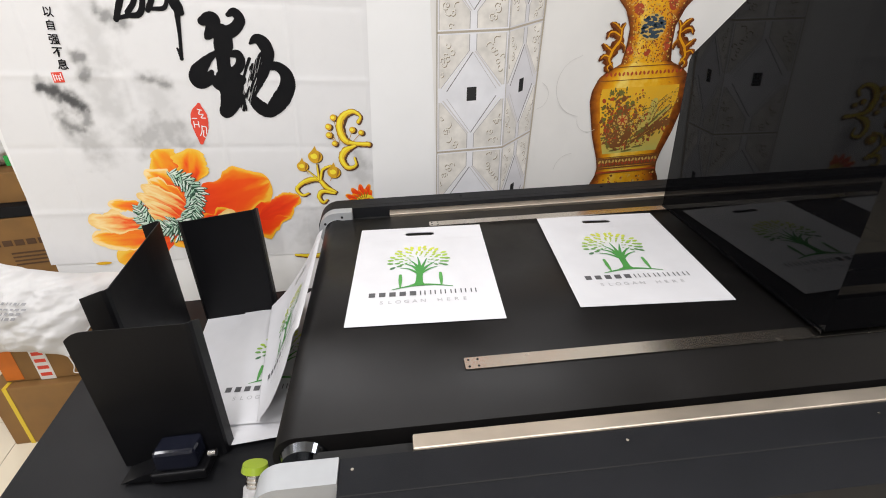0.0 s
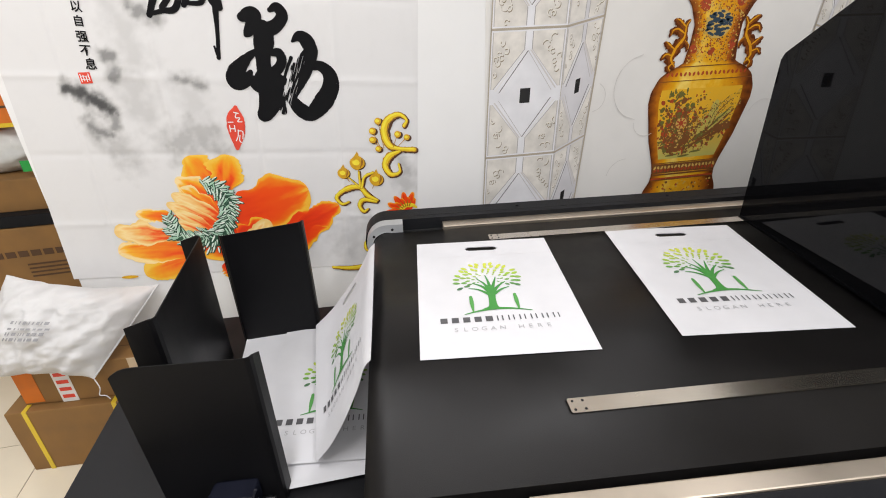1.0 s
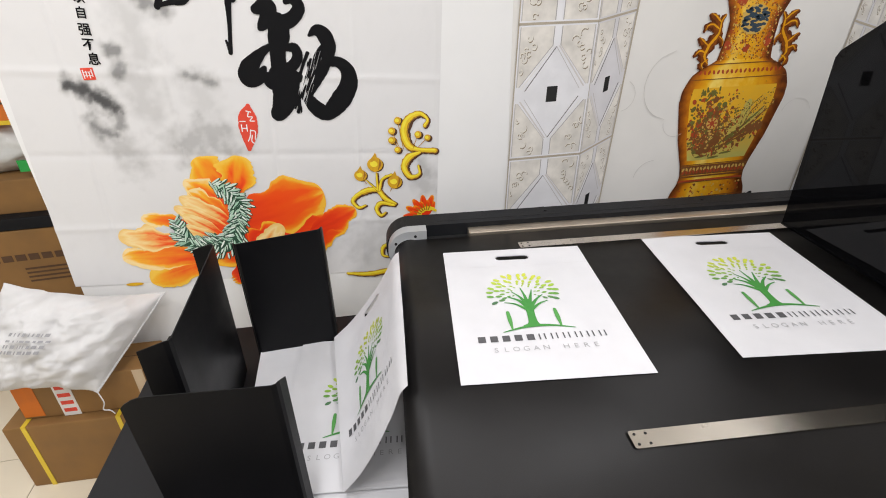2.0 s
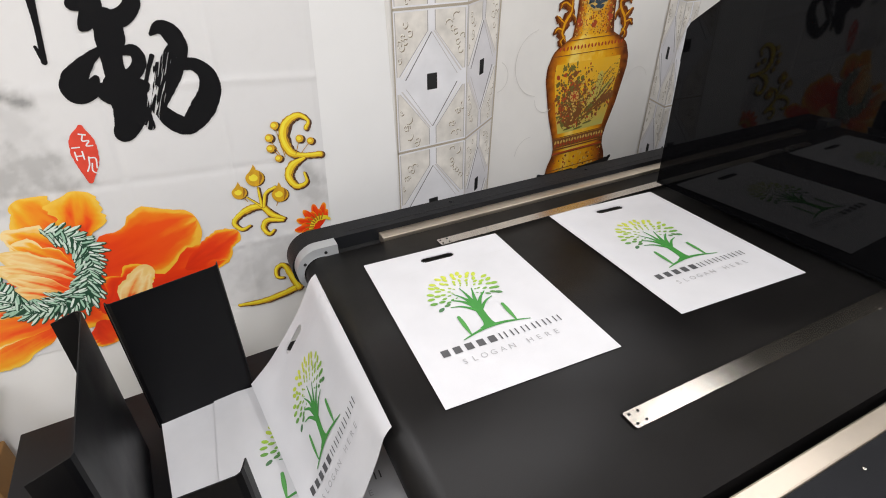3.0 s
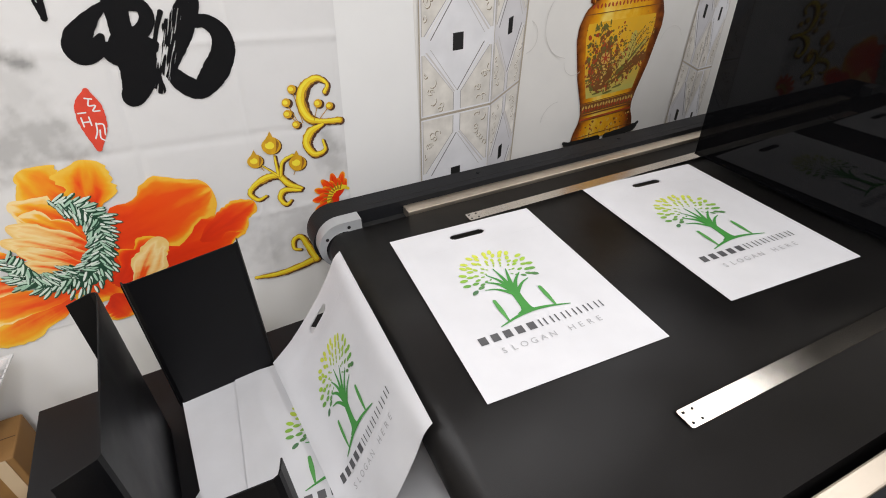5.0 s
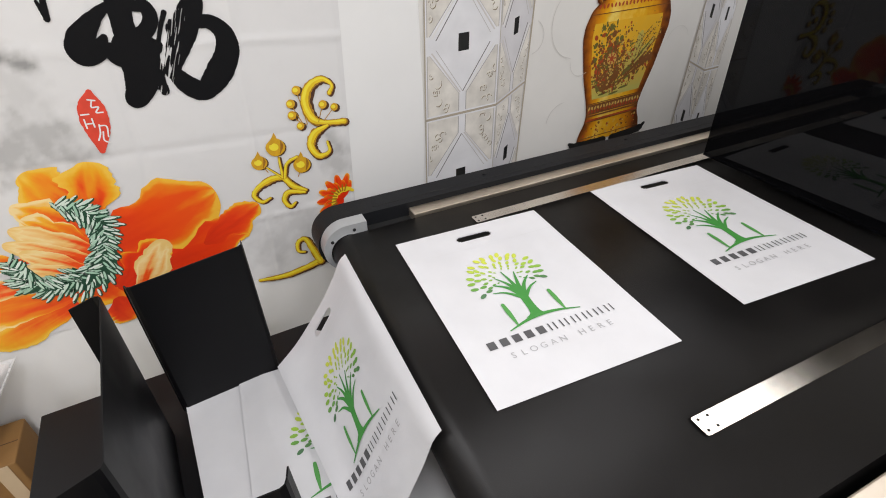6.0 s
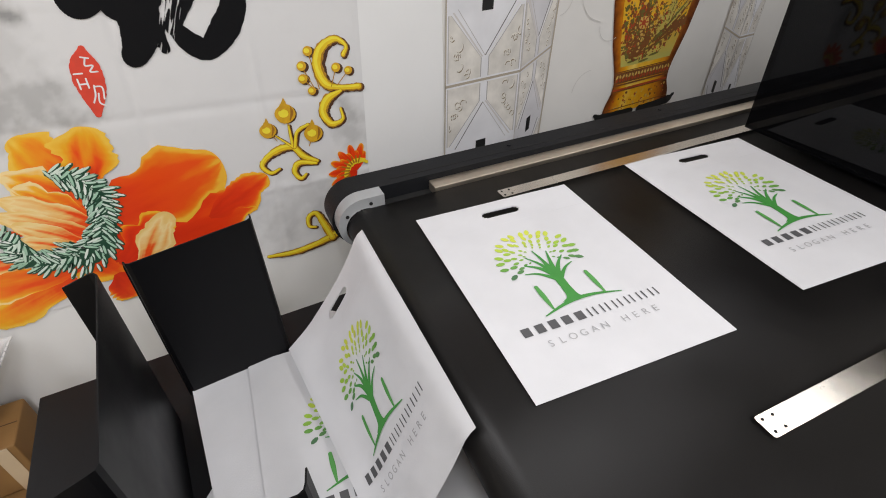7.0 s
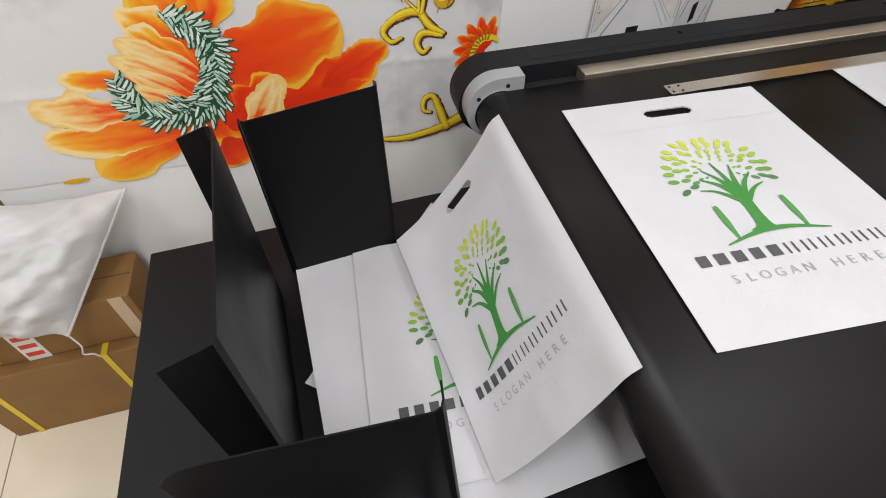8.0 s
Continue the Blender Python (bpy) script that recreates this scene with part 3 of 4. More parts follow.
def pillar(x0, x1, x2, seed, drop=0.0):
    """A printed tiled pillar: front face x0..x1, turned side face x1..x2; rows of tiles with a diamond and a black slot."""
    top = thing("pillar_print", pose(0, 0, 0), "printed white tiled pillar with diamond relief and black slots", "wall print", "printed pillars")
    rnd = random.Random(seed)
    lean = 0.037

    def lay(face):
        def at(s, r, lift):
            # s across the face 0..1, r in rows from the row line at 0.919
            z = 0.919 - drop + 0.406 * r
            if face == 0:
                return on_wall(x0 + (x1 - x0) * s + lean * (z - 0.92), z, lift)
            up = 0.052 - 0.026 * r
            return on_wall(x1 + (x2 - x1) * s + lean * (z - 0.92) - 0.012 * s * (1 - r), z + up * s, lift)
        return at

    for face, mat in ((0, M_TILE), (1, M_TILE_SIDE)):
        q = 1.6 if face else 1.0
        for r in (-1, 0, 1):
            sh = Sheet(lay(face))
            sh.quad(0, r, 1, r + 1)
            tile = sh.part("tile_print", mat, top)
            for sx in (0, 1):
                for sy in (0, 1):
                    def fl(u, v):
                        return (u if sx == 0 else 1 - u, r + (v if sy == 0 else 1 - v))
                    pn, ln, orn = Sheet(lay(face)), Sheet(lay(face)), Sheet(lay(face))
                    pn.level, ln.level, orn.level = 0.0006, 0.0012, 0.0016
                    pn.face([fl(0.03, 0.02), fl(0.45, 0.02), fl(0.45, 0.15), fl(0.06, 0.44), fl(0.03, 0.44)], 0.5)
                    deep = sx != sy
                    for (a, b), (c, d), tone, wide in (((0.45, 0.02), (0.45, 0.15), 0.45, 1), ((0.45, 0.15), (0.06, 0.44), 0.45 if deep else 0.7, 1), ((0.50, 0.16), (0.14, 0.47), 0.05 if deep else 0.6, 1.3 if deep else 0.8),
                                                      ((0.03, 0.44), (0.06, 0.44), 0.4, 1), ((0.03, 0.44), (0.03, 0.02), 0.6, 1), ((0.465, 0.155), (0.085, 0.455), 0.98 if deep else 0.8, 2.0)):
                        p, o = fl(a, b), fl(c, d)
                        e = 0.0055 * q * wide
                        ln.level += 0.00005
                        ln.face([(p[0] - e, p[1]), (p[0] + e, p[1]), (o[0] + e, o[1]), (o[0] - e, o[1])], tone)
                    # carved scrolls: a shaded stroke with its lit copy beside it
                    for k in range(7):
                        u, v = rnd.uniform(0.08, 0.28), rnd.uniform(0.05, 0.24)
                        if k > 3:
                            u, v = 0.07 + 0.06 * (k - 4), 0.31 - 0.085 * (k - 4)
                        if u / 0.42 + v / 0.46 > 0.98:
                            continue
                        way, bend, run = rnd.uniform(0, 6.3), rnd.choice((-1, 1)) * rnd.uniform(0.5, 1.1), []
                        for g in range(6):
                            run.append((u, v, rnd.uniform(0.5, 1.0)))
                            u, v = u + 0.026 * math.cos(way), v + 0.017 * math.sin(way)
                            u, v = min(0.40, max(0.05, u)), min(0.40, max(0.035, v))
                            way += bend
                            if g == 3:
                                bend = -bend
                        for off, tone, wide in ((0.007, 0.0, 0.015), (0.0, 0.9, 0.013)):
                            orn.level = 0.0018 + 0.0002 * k + (0.0 if tone < 0.5 else 0.0016)
                            orn.stroke([(*(c0 + o0 for c0, o0 in zip(fl(u0, v0), (off, -0.8 * off))), wide * w0) for u0, v0, w0 in run], 0.25, tone, 3)
                    panel = pn.part("corner_panel", M_PANEL, tile)
                    ln.part("relief_line", M_LINE, tile)
                    tagged(orn.part("relief_ornament", M_ORN, tile), kind="stuff")
            slot = Sheet(lay(face))
            slot.level = 0.0025
            slot.quad(0.430, r + 0.440, 0.570, r + 0.556)
            slot.part("slot", M_BLACK_PRINT, tile, "black rectangular slot")
            ln = Sheet(lay(face))
            ln.level = 0.0030
            ln.quad(0, r - 0.008, 1, r + 0.009)
            ln.quad(-0.008, r, 0.008, r + 1)
            # printed shadow band along the side face's outer edge, in the joint colour
            if face:
                ln.quad(0.985, r, 1.035, r + 1)
            ln.part("tile_joint", M_JOINT_SHADE, tile)
    return top


mural = thing("mural_paper", pose(0, 0, 0), "pale cream printed wallpaper sheet on the white wall", "wallpaper")
part("paper", box(B(), 0.428, 4.15, WALL_Y - 0.0012, WALL_Y - 0.0002, 0.25, 2.45), material("cream_mural_paper", (0.735, 0.72, 0.69), 0.6, vary=0.05, scale=3.5, bump=0.1, bump_scale=60), mural)
pillar(0.431, 0.680, 0.800, 3)
pillar(1.775, 1.690, 1.593, 4, 0.06)

M_VASE = toned("gold_vase_print", ((0.0, (0.10, 0.022, 0.004)), (0.25, (0.36, 0.10, 0.008)), (0.5, (0.66, 0.25, 0.006)), (0.75, (0.80, 0.42, 0.014)), (1.0, (0.90, 0.66, 0.14))), 0.4, 0.20, 45)
M_MOTIF = {
    "red": material("vase_red_motif", (0.40, 0.06, 0.018), 0.5), "green": material("vase_green_motif", (0.15, 0.135, 0.03), 0.5),
    "brown": material("vase_brown_motif", (0.20, 0.075, 0.02), 0.5), "pale": material("vase_pale_motif", (0.62, 0.40, 0.10), 0.5), "blue": material("vase_blue_motif", (0.035, 0.06, 0.085), 0.5), "sage": toned("vase_sage_motif", ((0.0, (0.79, 0.43, 0.02)), (0.35, (0.68, 0.42, 0.05)), (1.0, (0.50, 0.47, 0.12))), 0.5, 0.12, 60),
}
VASE = ((0.695, 0.158), (0.712, 0.155), (0.735, 0.150), (0.768, 0.133), (0.80, 0.129), (0.84, 0.138), (0.93, 0.170), (1.06, 0.200), (1.10, 0.198), (1.145, 0.178), (1.170, 0.145), (1.188, 0.100), (1.25, 0.090), (1.31, 0.089), (1.37, 0.115), (1.42, 0.165), (1.44, 0.185))


def vase_width(z):
    return float(np.interp(z, [p[0] for p in VASE], [p[1] for p in VASE]))


def vase_x(z):
    return 1.200 + 0.050 * (z - 0.75)


def build_vase():
    top = thing("vase_print", pose(0, 0, 0), "printed golden porcelain vase with flower painting and handles", "wall print")
    sh = Sheet(on_wall)
    zs = np.linspace(0.695, 1.44, 70)
    for a, b in zip(zs[:-1], zs[1:]):
        for k in range(16):
            q0, q1 = k / 8 - 1, (k + 1) / 8 - 1
            def tone(q):
                return max(0, 0.82 - 0.80 * abs(q) ** 3.5 - 0.16 * (q + 0.35) ** 2 + 0.22 * math.exp(-((q + 0.45) / 0.14) ** 2) - 0.10 * (a > 1.19) - 0.12 * (a < 0.77))
            sh.face([(vase_x(a) + q0 * vase_width(a), a), (vase_x(a) + q1 * vase_width(a), a), (vase_x(b) + q1 * vase_width(b), b), (vase_x(b) + q0 * vase_width(b), b)], [tone(q0), tone(q1), tone(q1), tone(q0)])
    sh.part("body", M_VASE, top)
    rnd = random.Random(21)
    layers = {k: Sheet(on_wall) for k in M_MOTIF}
    for i, k in enumerate(layers):
        layers[k].level = 0.0006 + 0.0010 * i
    bases = {k: sh.level for k, sh in layers.items()}

    def blob(kind, q, z, r, n=7, flat=1.0):
        layers[kind].level = bases[kind] + 0.0009 * rnd.random()
        layers[kind].disc(vase_x(z) + q * vase_width(z), z, r, r * flat, rnd.uniform(0, 3), 0.5, n)
    # pale green meadow and misty slope, laid under the flowers
    layers["sage"].level = 0.0003
    for z0 in np.linspace(0.855, 1.095, 25):
        for q0 in np.linspace(-0.80, 0.66, 12):
            layers["sage"].face([(vase_x(z) + q * vase_width(z), z) for q, z in ((q0, z0), (q0 + 0.135, z0), (q0 + 0.135, z0 + 0.01), (q0, z0 + 0.01))], max(0.04, 0.95 - 8 * (z0 - 0.855)))
    for st in (((1.235, 0.95, 0.05), (1.275, 1.0, 0.045), (1.285, 1.05, 0.02)), ((1.24, 0.935, 0.03), (1.30, 0.985, 0.03), (1.345, 1.015, 0.012))):
        layers["sage"].level += 0.0002
        layers["sage"].stroke(st, 0.3, 0.8)
    for q, z in ((-0.45, 0.868), (0.2, 0.876), (-0.1, 0.862)):
        layers["green"].disc(vase_x(z) + q * vase_width(z), z, 0.024, 0.004, 0.1, 0.5, 10)
    # brown band over the foot, red patches on the neck
    for z0, z1, kind in ((0.800, 0.836, "brown"), (0.774, 0.782, "red")):
        for q0 in np.linspace(-0.97, 0.81, 12):
            layers[kind].face([(vase_x(z) + q * vase_width(z), z) for q, z in ((q0, z0), (q0 + 0.16, z0), (q0 + 0.16, z1), (q0, z1))])
    for q, z, r in ((-0.55, 1.37, 0.022), (0.75, 1.245, 0.018), (-0.8, 1.235, 0.016), (0.5, 1.385, 0.024), (-0.05, 1.225, 0.014)):
        blob("red", q, z, r, 11, 0.8)
    # painted panel: flowers to one side, rocks and branches to the other
    for i in range(620):
        q, z = rnd.gauss(-0.30, 0.24), rnd.gauss(0.975, 0.05)
        if abs(q) < 0.85 and 0.87 < z < 1.10:
            blob(rnd.choice(("red", "brown", "brown", "green", "green", "pale") if rnd.random() < 0.5 else ("red", "brown", "green")), q, z, rnd.uniform(0.002, 0.0065), 6, rnd.uniform(0.5, 1))
    for i in range(110):
        q, z = rnd.gauss(-0.38, 0.22), rnd.gauss(0.965, 0.045)
        if abs(q) < 0.8 and 0.885 < z < 1.07:
            blob(rnd.choice(("red", "red", "green", "brown")), q, z, rnd.uniform(0.005, 0.012), 9, rnd.uniform(0.6, 1))
    for i in range(26):
        q = rnd.uniform(-0.5, 0.78)
        blob(rnd.choice(("brown", "red", "brown")), q, 0.925 + 0.06 * q + rnd.gauss(0, 0.014), rnd.uniform(0.008, 0.018), 9, 0.5)
    for i in range(190):
        q = rnd.uniform(-0.78, 0.82)
        z = 0.90 + 0.07 * max(0, q) + rnd.gauss(0, 0.018)
        blob(rnd.choice(("brown", "red", "green", "brown")), q, z, rnd.uniform(0.003, 0.010), 7, 0.5)
    for i in range(330):
        q = rnd.uniform(-0.1, 0.85)
        blob(rnd.choice(("brown", "green", "pale")), q, 0.98 + 0.08 * q + rnd.gauss(0, 0.03), rnd.uniform(0.0015, 0.0042), 5, 0.6)
    for st in (((1.20, 0.91, 0.006), (1.27, 0.96, 0.010), (1.345, 1.03, 0.006)), ((1.24, 0.93, 0.004), (1.30, 0.955, 0.012), (1.35, 0.99, 0.005)), ((1.27, 0.98, 0.003), (1.29, 1.03, 0.003), (1.33, 1.07, 0.002))):
        layers["green"].stroke(st, 0.4)
        layers["brown"].stroke([(x + 0.01, z - 0.012, w) for x, z, w in st], 0.4)
    for i in range(20):
        blob("green", rnd.gauss(-0.45, 0.09), 1.085 + rnd.gauss(0, 0.008), 0.010, 7, 0.35)
    layers["pale"].disc(vase_x(0.99) - 0.055, 0.985, 0.022, 0.02)
    layers["red"].level = layers["pale"].level + 0.0003
    layers["red"].disc(vase_x(0.99) - 0.055, 0.985, 0.009, 0.009)
    for k in range(7):
        a = 0.9 * k
        layers["red"].disc(vase_x(0.99) - 0.055 + 0.015 * math.cos(a), 0.985 + 0.014 * math.sin(a), 0.006, 0.003, a)
    # the cart wheel among the flowers
    layers["brown"].stroke([(vase_x(0.95) - 0.095 + 0.017 * math.cos(a), 0.945 + 0.018 * math.sin(a), 0.005) for a in np.linspace(0, 2 * math.pi, 13)], 0.1)
    layers["brown"].stroke(((vase_x(0.95) - 0.080, 0.950, 0.003), (vase_x(0.95) - 0.02, 0.935, 0.003), (vase_x(0.95) + 0.01, 0.915, 0.004)), 0.2)
    # bands of small leaves
    for z, n, kind in ((1.155, 19, "red"), (0.822, 18, "pale"), (0.812, 18, "red")):
        for k in range(n):
            q = -0.9 + 1.8 * k / (n - 1)
            layers[kind].disc(vase_x(z) + q * vase_width(z), z, 0.0045, 0.008, 0.4 if k % 2 else -0.4, 0.5, 6)
    for z, w in ((1.178, 0.003), (1.132, 0.0025), (0.838, 0.003), (0.792, 0.006), (0.772, 0.004), (0.712, 0.003)):
        for q0 in np.linspace(-0.98, 0.81, 12):
            layers["brown"].face([(vase_x(z) + q * vase_width(z), zz) for q, zz in ((q0, z), (q0 + 0.165, z), (q0 + 0.165, z + w), (q0, z + w))])
    # neck: fine scattered gold work round a blue medallion, and the foot
    for i in range(800):
        z = rnd.uniform(1.19, 1.42)
        blob(rnd.choice(("red", "brown", "pale")), rnd.uniform(-0.9, 0.9), z, rnd.uniform(0.0015, 0.0036), 5)
    for i in range(60):
        blob(rnd.choice(("red", "brown", "pale")), rnd.uniform(-0.9, 0.9), rnd.uniform(0.705, 0.765), rnd.uniform(0.002, 0.006), 6)
    layers["pale"].level += 0.0005
    layers["pale"].disc(vase_x(1.31), 1.31, 0.050, 0.045)
    for i in range(70):
        a, r = rnd.uniform(0, 6.3), 0.043 * math.sqrt(rnd.random())
        layers["blue"].level = layers["pale"].level + 0.0004 + (i % 6) * 0.00015
        layers["blue"].disc(vase_x(1.31) + r * math.cos(a), 1.31 + r * 0.9 * math.sin(a), rnd.uniform(0.005, 0.013), 0.0045, rnd.uniform(-0.5, 0.5), 0.5, 7)
    for k, sh in layers.items():
        tagged(sh.part("painted_motif", M_MOTIF[k], top), kind="stuff")
    for side in (-1, 1):
        sh = Sheet(on_wall)
        sh.level = 0.003
        x = vase_x(1.22)
        curls = (((0.135, 1.180, 0.010), (0.152, 1.205, 0.026), (0.140, 1.240, 0.030), (0.118, 1.270, 0.026), (0.116, 1.305, 0.016), (0.105, 1.325, 0.010)),
                 ((0.150, 1.215, 0.016), (0.172, 1.222, 0.016), (0.184, 1.212, 0.008)), ((0.145, 1.235, 0.014), (0.166, 1.252, 0.016), (0.180, 1.262, 0.006)),
                 ((0.120, 1.285, 0.012), (0.142, 1.298, 0.018), (0.160, 1.296, 0.014), (0.166, 1.282, 0.005)), ((0.118, 1.305, 0.012), (0.138, 1.322, 0.018), (0.154, 1.330, 0.008)),
                 ((0.138, 1.195, 0.010), (0.156, 1.182, 0.014), (0.150, 1.166, 0.006)), ((0.112, 1.262, 0.010), (0.098, 1.250, 0.010), (0.096, 1.235, 0.006)))
        for k, st in enumerate(curls):
            for off, wide, tone in ((0.003, 1.35, 0.0), (0.0, 0.95, 0.12), (-0.002, 0.30, 0.62)):
                sh.level = 0.003 + 0.0002 * k + 0.0016 * (tone > 0.1) + 0.0016 * (tone > 0.5)
                sh.stroke([(x + side * (a + off), z - off, w * wide) for a, z, w in st], 0.3, tone, 5)
        sh.part("handle", M_VASE, top, "gold dragon-like handle")
        sh = Sheet(on_wall)
        sh.level = 0.004
        sh.stroke(((1.197 + side * 0.02, 0.688, 0.026), (1.197 + side * 0.155, 0.692, 0.030), (1.197 + side * 0.190, 0.708, 0.012)), 0.15)
        sh.part("stand_foot", M_BLACK_PRINT, top, "black carved stand")
    return top


build_vase()
arcs = thing("mural_print", pose(0, 0, 0), "faint grey relief curves and blossoms printed on the white wall", "wall print")
M_CURVE = material("mural_line_print", (0.63, 0.615, 0.59), 0.6)
for cx, cz, r, a0, a1 in ((0.99, 1.12, 0.11, 100, 260), (1.02, 1.00, 0.05, 180, 300), (0.80, 1.10, 0.05, -80, 60), (0.96, 0.80, 0.07, 90, 170), (1.48, 0.99, 0.06, 20, 160)):
    sh = Sheet(on_wall)
    sh.stroke([(cx + r * math.cos(math.radians(a)), cz + r * math.sin(math.radians(a)), 0.0022) for a in np.linspace(a0, a1, 7)], 0.3)
    sh.part("relief_curve", M_CURVE, arcs)
for i, (bx, bz, tx, tz, hw) in enumerate(((0.55, 1.62, 0.75, 1.58, 0.05), (0.60, 1.66, 0.52, 1.80, 0.06), (0.35, 1.60, 0.20, 1.68, 0.05), (0.85, 1.70, 0.98, 1.78, 0.05), (0.30, 1.50, 0.42, 1.46, 0.04))):
    sh = Sheet(on_wall)
    sh.level = 0.0005 * i
    sh.petal(bx, bz, tx, tz, hw, 70 + i, 0.15)
    sh.part("blossom_petal", M_PETAL["yellow"], arcs)

# ---- the printing machine: u runs along the belt, v across it ----
BELT_Z = 0.825
MACHINE = pose(0, 1.125, 0, 0, 0, -5)
machine = thing("conveyor_printer", MACHINE, "black bag printing machine with rubber belt and steel guides", "machine")
R = 0.044
loop = [(-0.022 + R - R * math.sin(a), BELT_Z - R + R * math.cos(a)) for a in np.linspace(0, math.pi, 25)]
belt = part("belt", prism(B(), [(2.6, BELT_Z)] + loop + [(2.6, BELT_Z - 2 * R)], "y", -0.450, 0.408), M_BELT, machine, "matt black rubber conveyor belt")
for f in belt.data.polygons:
    f.use_smooth = abs(f.normal.y) < 0.5
part("cabinet", box(B(), 0.16, 2.6, -0.60, 0.51, 0.0, 0.70, 0.006), M_FRAME, machine, "black steel base cabinet")
# black block filling the shaded gap under the belt
part("belt_bed", box(B(), 0.05, 2.6, -0.44, 0.40, 0.7005, BELT_Z - 2 * R - 0.002), M_HOLLOW_SHADE, machine)
hood_out = [(-0.330, 0.842), (-0.330, 1.50), (0.030, 1.50), (0.316, 1.282), (0.325, 1.265), (0.325, 0.842)]
hood = part("hood", prism(B(), hood_out, "x", 1.031, 2.5), M_HOOD, machine, "glossy black reflecting print hood")
part("hood_lip", box(B(), 1.0275, 1.0305, -0.328, 0.324, 0.838, 0.8435), M_HOOD, hood)


def guide_strip(u0, v0, v1, turn=0.0):
    """A thin steel strip with rounded corners and four small screw holes at its end."""
    z0, z1, r = BELT_Z + 0.0035, BELT_Z + 0.0055, 0.004
    out = [(2.55, v0)] + [(2.55, v1)] + [(u0 + r - r * math.sin(a), v1 - r + r * math.cos(a)) for a in np.linspace(0, math.pi / 2, 5)] + [(u0 + r - r * math.cos(a), v0 + r - r * math.sin(a)) for a in np.linspace(0, math.pi / 2, 5)]
    strip = part("guide_strip", prism(B(), out, "z", z0, z1), M_STEEL, machine, "thin brushed steel guide strip")
    for du in (0.008, 0.026):
        for v in (v0 + 0.007, v1 - 0.007):
            # dark disc on the strip, its colour giving the hole's shade
            part("screw_hole", rod(B(), (u0 + du, v, z1 - 0.0005), (u0 + du, v, z1 + 0.0005), 0.0024, n=10), M_HOLLOW_SHADE, strip)


guide_strip(0.319, -0.330, -0.297)
guide_strip(0.302, 0.312, 0.342)
part("edge_rail", box(B(), 0.184, 2.55, 0.4105, 0.447, BELT_Z - 0.03, BELT_Z + 0.009, 0.002), M_RAIL, machine, "brushed steel edge rail")
part("edge_rail", box(B(), 0.211, 2.55, -0.497, -0.4655, BELT_Z - 0.03, BELT_Z + 0.001, 0.003), M_RAIL, machine, "brushed steel edge rail")
# black blocks painting the shaded gaps ahead of the rails
part("edge_channel", box(B(), 0.05, 0.1835, 0.410, 0.4465, BELT_Z - 0.05, BELT_Z - 0.012), M_HOLLOW_SHADE, machine)
part("edge_channel", box(B(), 0.05, 0.2105, -0.497, -0.4655, BELT_Z - 0.05, BELT_Z - 0.020), M_HOLLOW_SHADE, machine)


def rounded_end(u0, u1, z0, z1, r):
    """Side outline of a beam with a rounded upper end at u0."""
    return [(u1, z0), (u1, z1)] + [(u0 + r - r * math.sin(a), z1 - r + r * math.cos(a)) for a in np.linspace(0, math.pi * 0.9, 30)] + [(u0 + r, z0)]


def beam(v0, v1, u0, top, groove, bend):
    b = part("side_beam", prism(B(), rounded_end(u0, 2.6, 0.705, top, bend), "y", v0, v1), M_FRAME, machine, "black profiled side beam")
    # no groove is cut: a dark strip on top paints its shade
    part("groove_shade", box(B(), 0.10, 2.59, groove - 0.0012, groove + 0.0012, top - 0.0005, top + 0.0006), M_HOLLOW_SHADE, b)
    return b


far_beam = beam(0.4475, 0.520, -0.046, BELT_Z + 0.022, 0.470, 0.066)
near_beam = beam(-0.640, -0.4975, 0.096, BELT_Z - 0.003, -0.565, 0.002)
for u in (0.117, 0.55, 0.98, 1.4):
    part("screw", rod(B(), (u, -0.520, BELT_Z - 0.003), (u, -0.520, BELT_Z - 0.0018), 0.0026, n=12), M_STEEL, near_beam)
for u in (0.42, 0.9):
    part("screw", rod(B(), (u, 0.494, BELT_Z + 0.022), (u, 0.494, BELT_Z + 0.0245), 0.005, n=12), M_FRAME, far_beam)

# grey end caps round the roller
cap = part("end_cap", prism(B(), rounded_end(-0.040, 0.067, BELT_Z - 0.085, BELT_Z + 0.024, 0.060), "y", 0.4105, 0.447), M_CAP, machine, "light grey cast end cap")
for u, z in ((-0.018, 0.815), (0.036, 0.834)):
    # dark disc on the cap in place of a shaded hole
    part("bolt_hole", rod(B(), (u, 0.4095, z), (u, 0.412, z), 0.004, n=12), M_HOLLOW_SHADE, cap)
part("roller_rim", rod(B(), (0.021, 0.4083, BELT_Z - R), (0.021, 0.4103, BELT_Z - R), R + 0.002, n=32), M_CHROME, machine, "bright roller rim")
part("end_cap", prism(B(), rounded_end(-0.035, 0.0955, BELT_Z - 0.085, BELT_Z + 0.001, 0.045), "y", -0.545, -0.4975), M_CAP, machine, "light grey cast end cap")
disc = part("roller_disc", rod(B(), (0.031, -0.4690, BELT_Z - R - 0.004), (0.031, -0.4535, BELT_Z - R - 0.004), R - 0.006, R - 0.001, 40), material("dark_chrome", (0.16, 0.17, 0.19), 0.14, metal=1.0), machine, "dark chrome roller end disc")
part("disc_pin", rod(B(), (0.031, -0.4972, BELT_Z - R - 0.004), (0.031, -0.4692, BELT_Z - R - 0.004), 0.016, n=20), M_CHROME, disc, "bright steel shaft end")
M_SLEEVE = material("pale_grey_sleeve", (0.45, 0.45, 0.46), 0.4, vary=0.2, scale=60, bump=0.4, bump_scale=300)
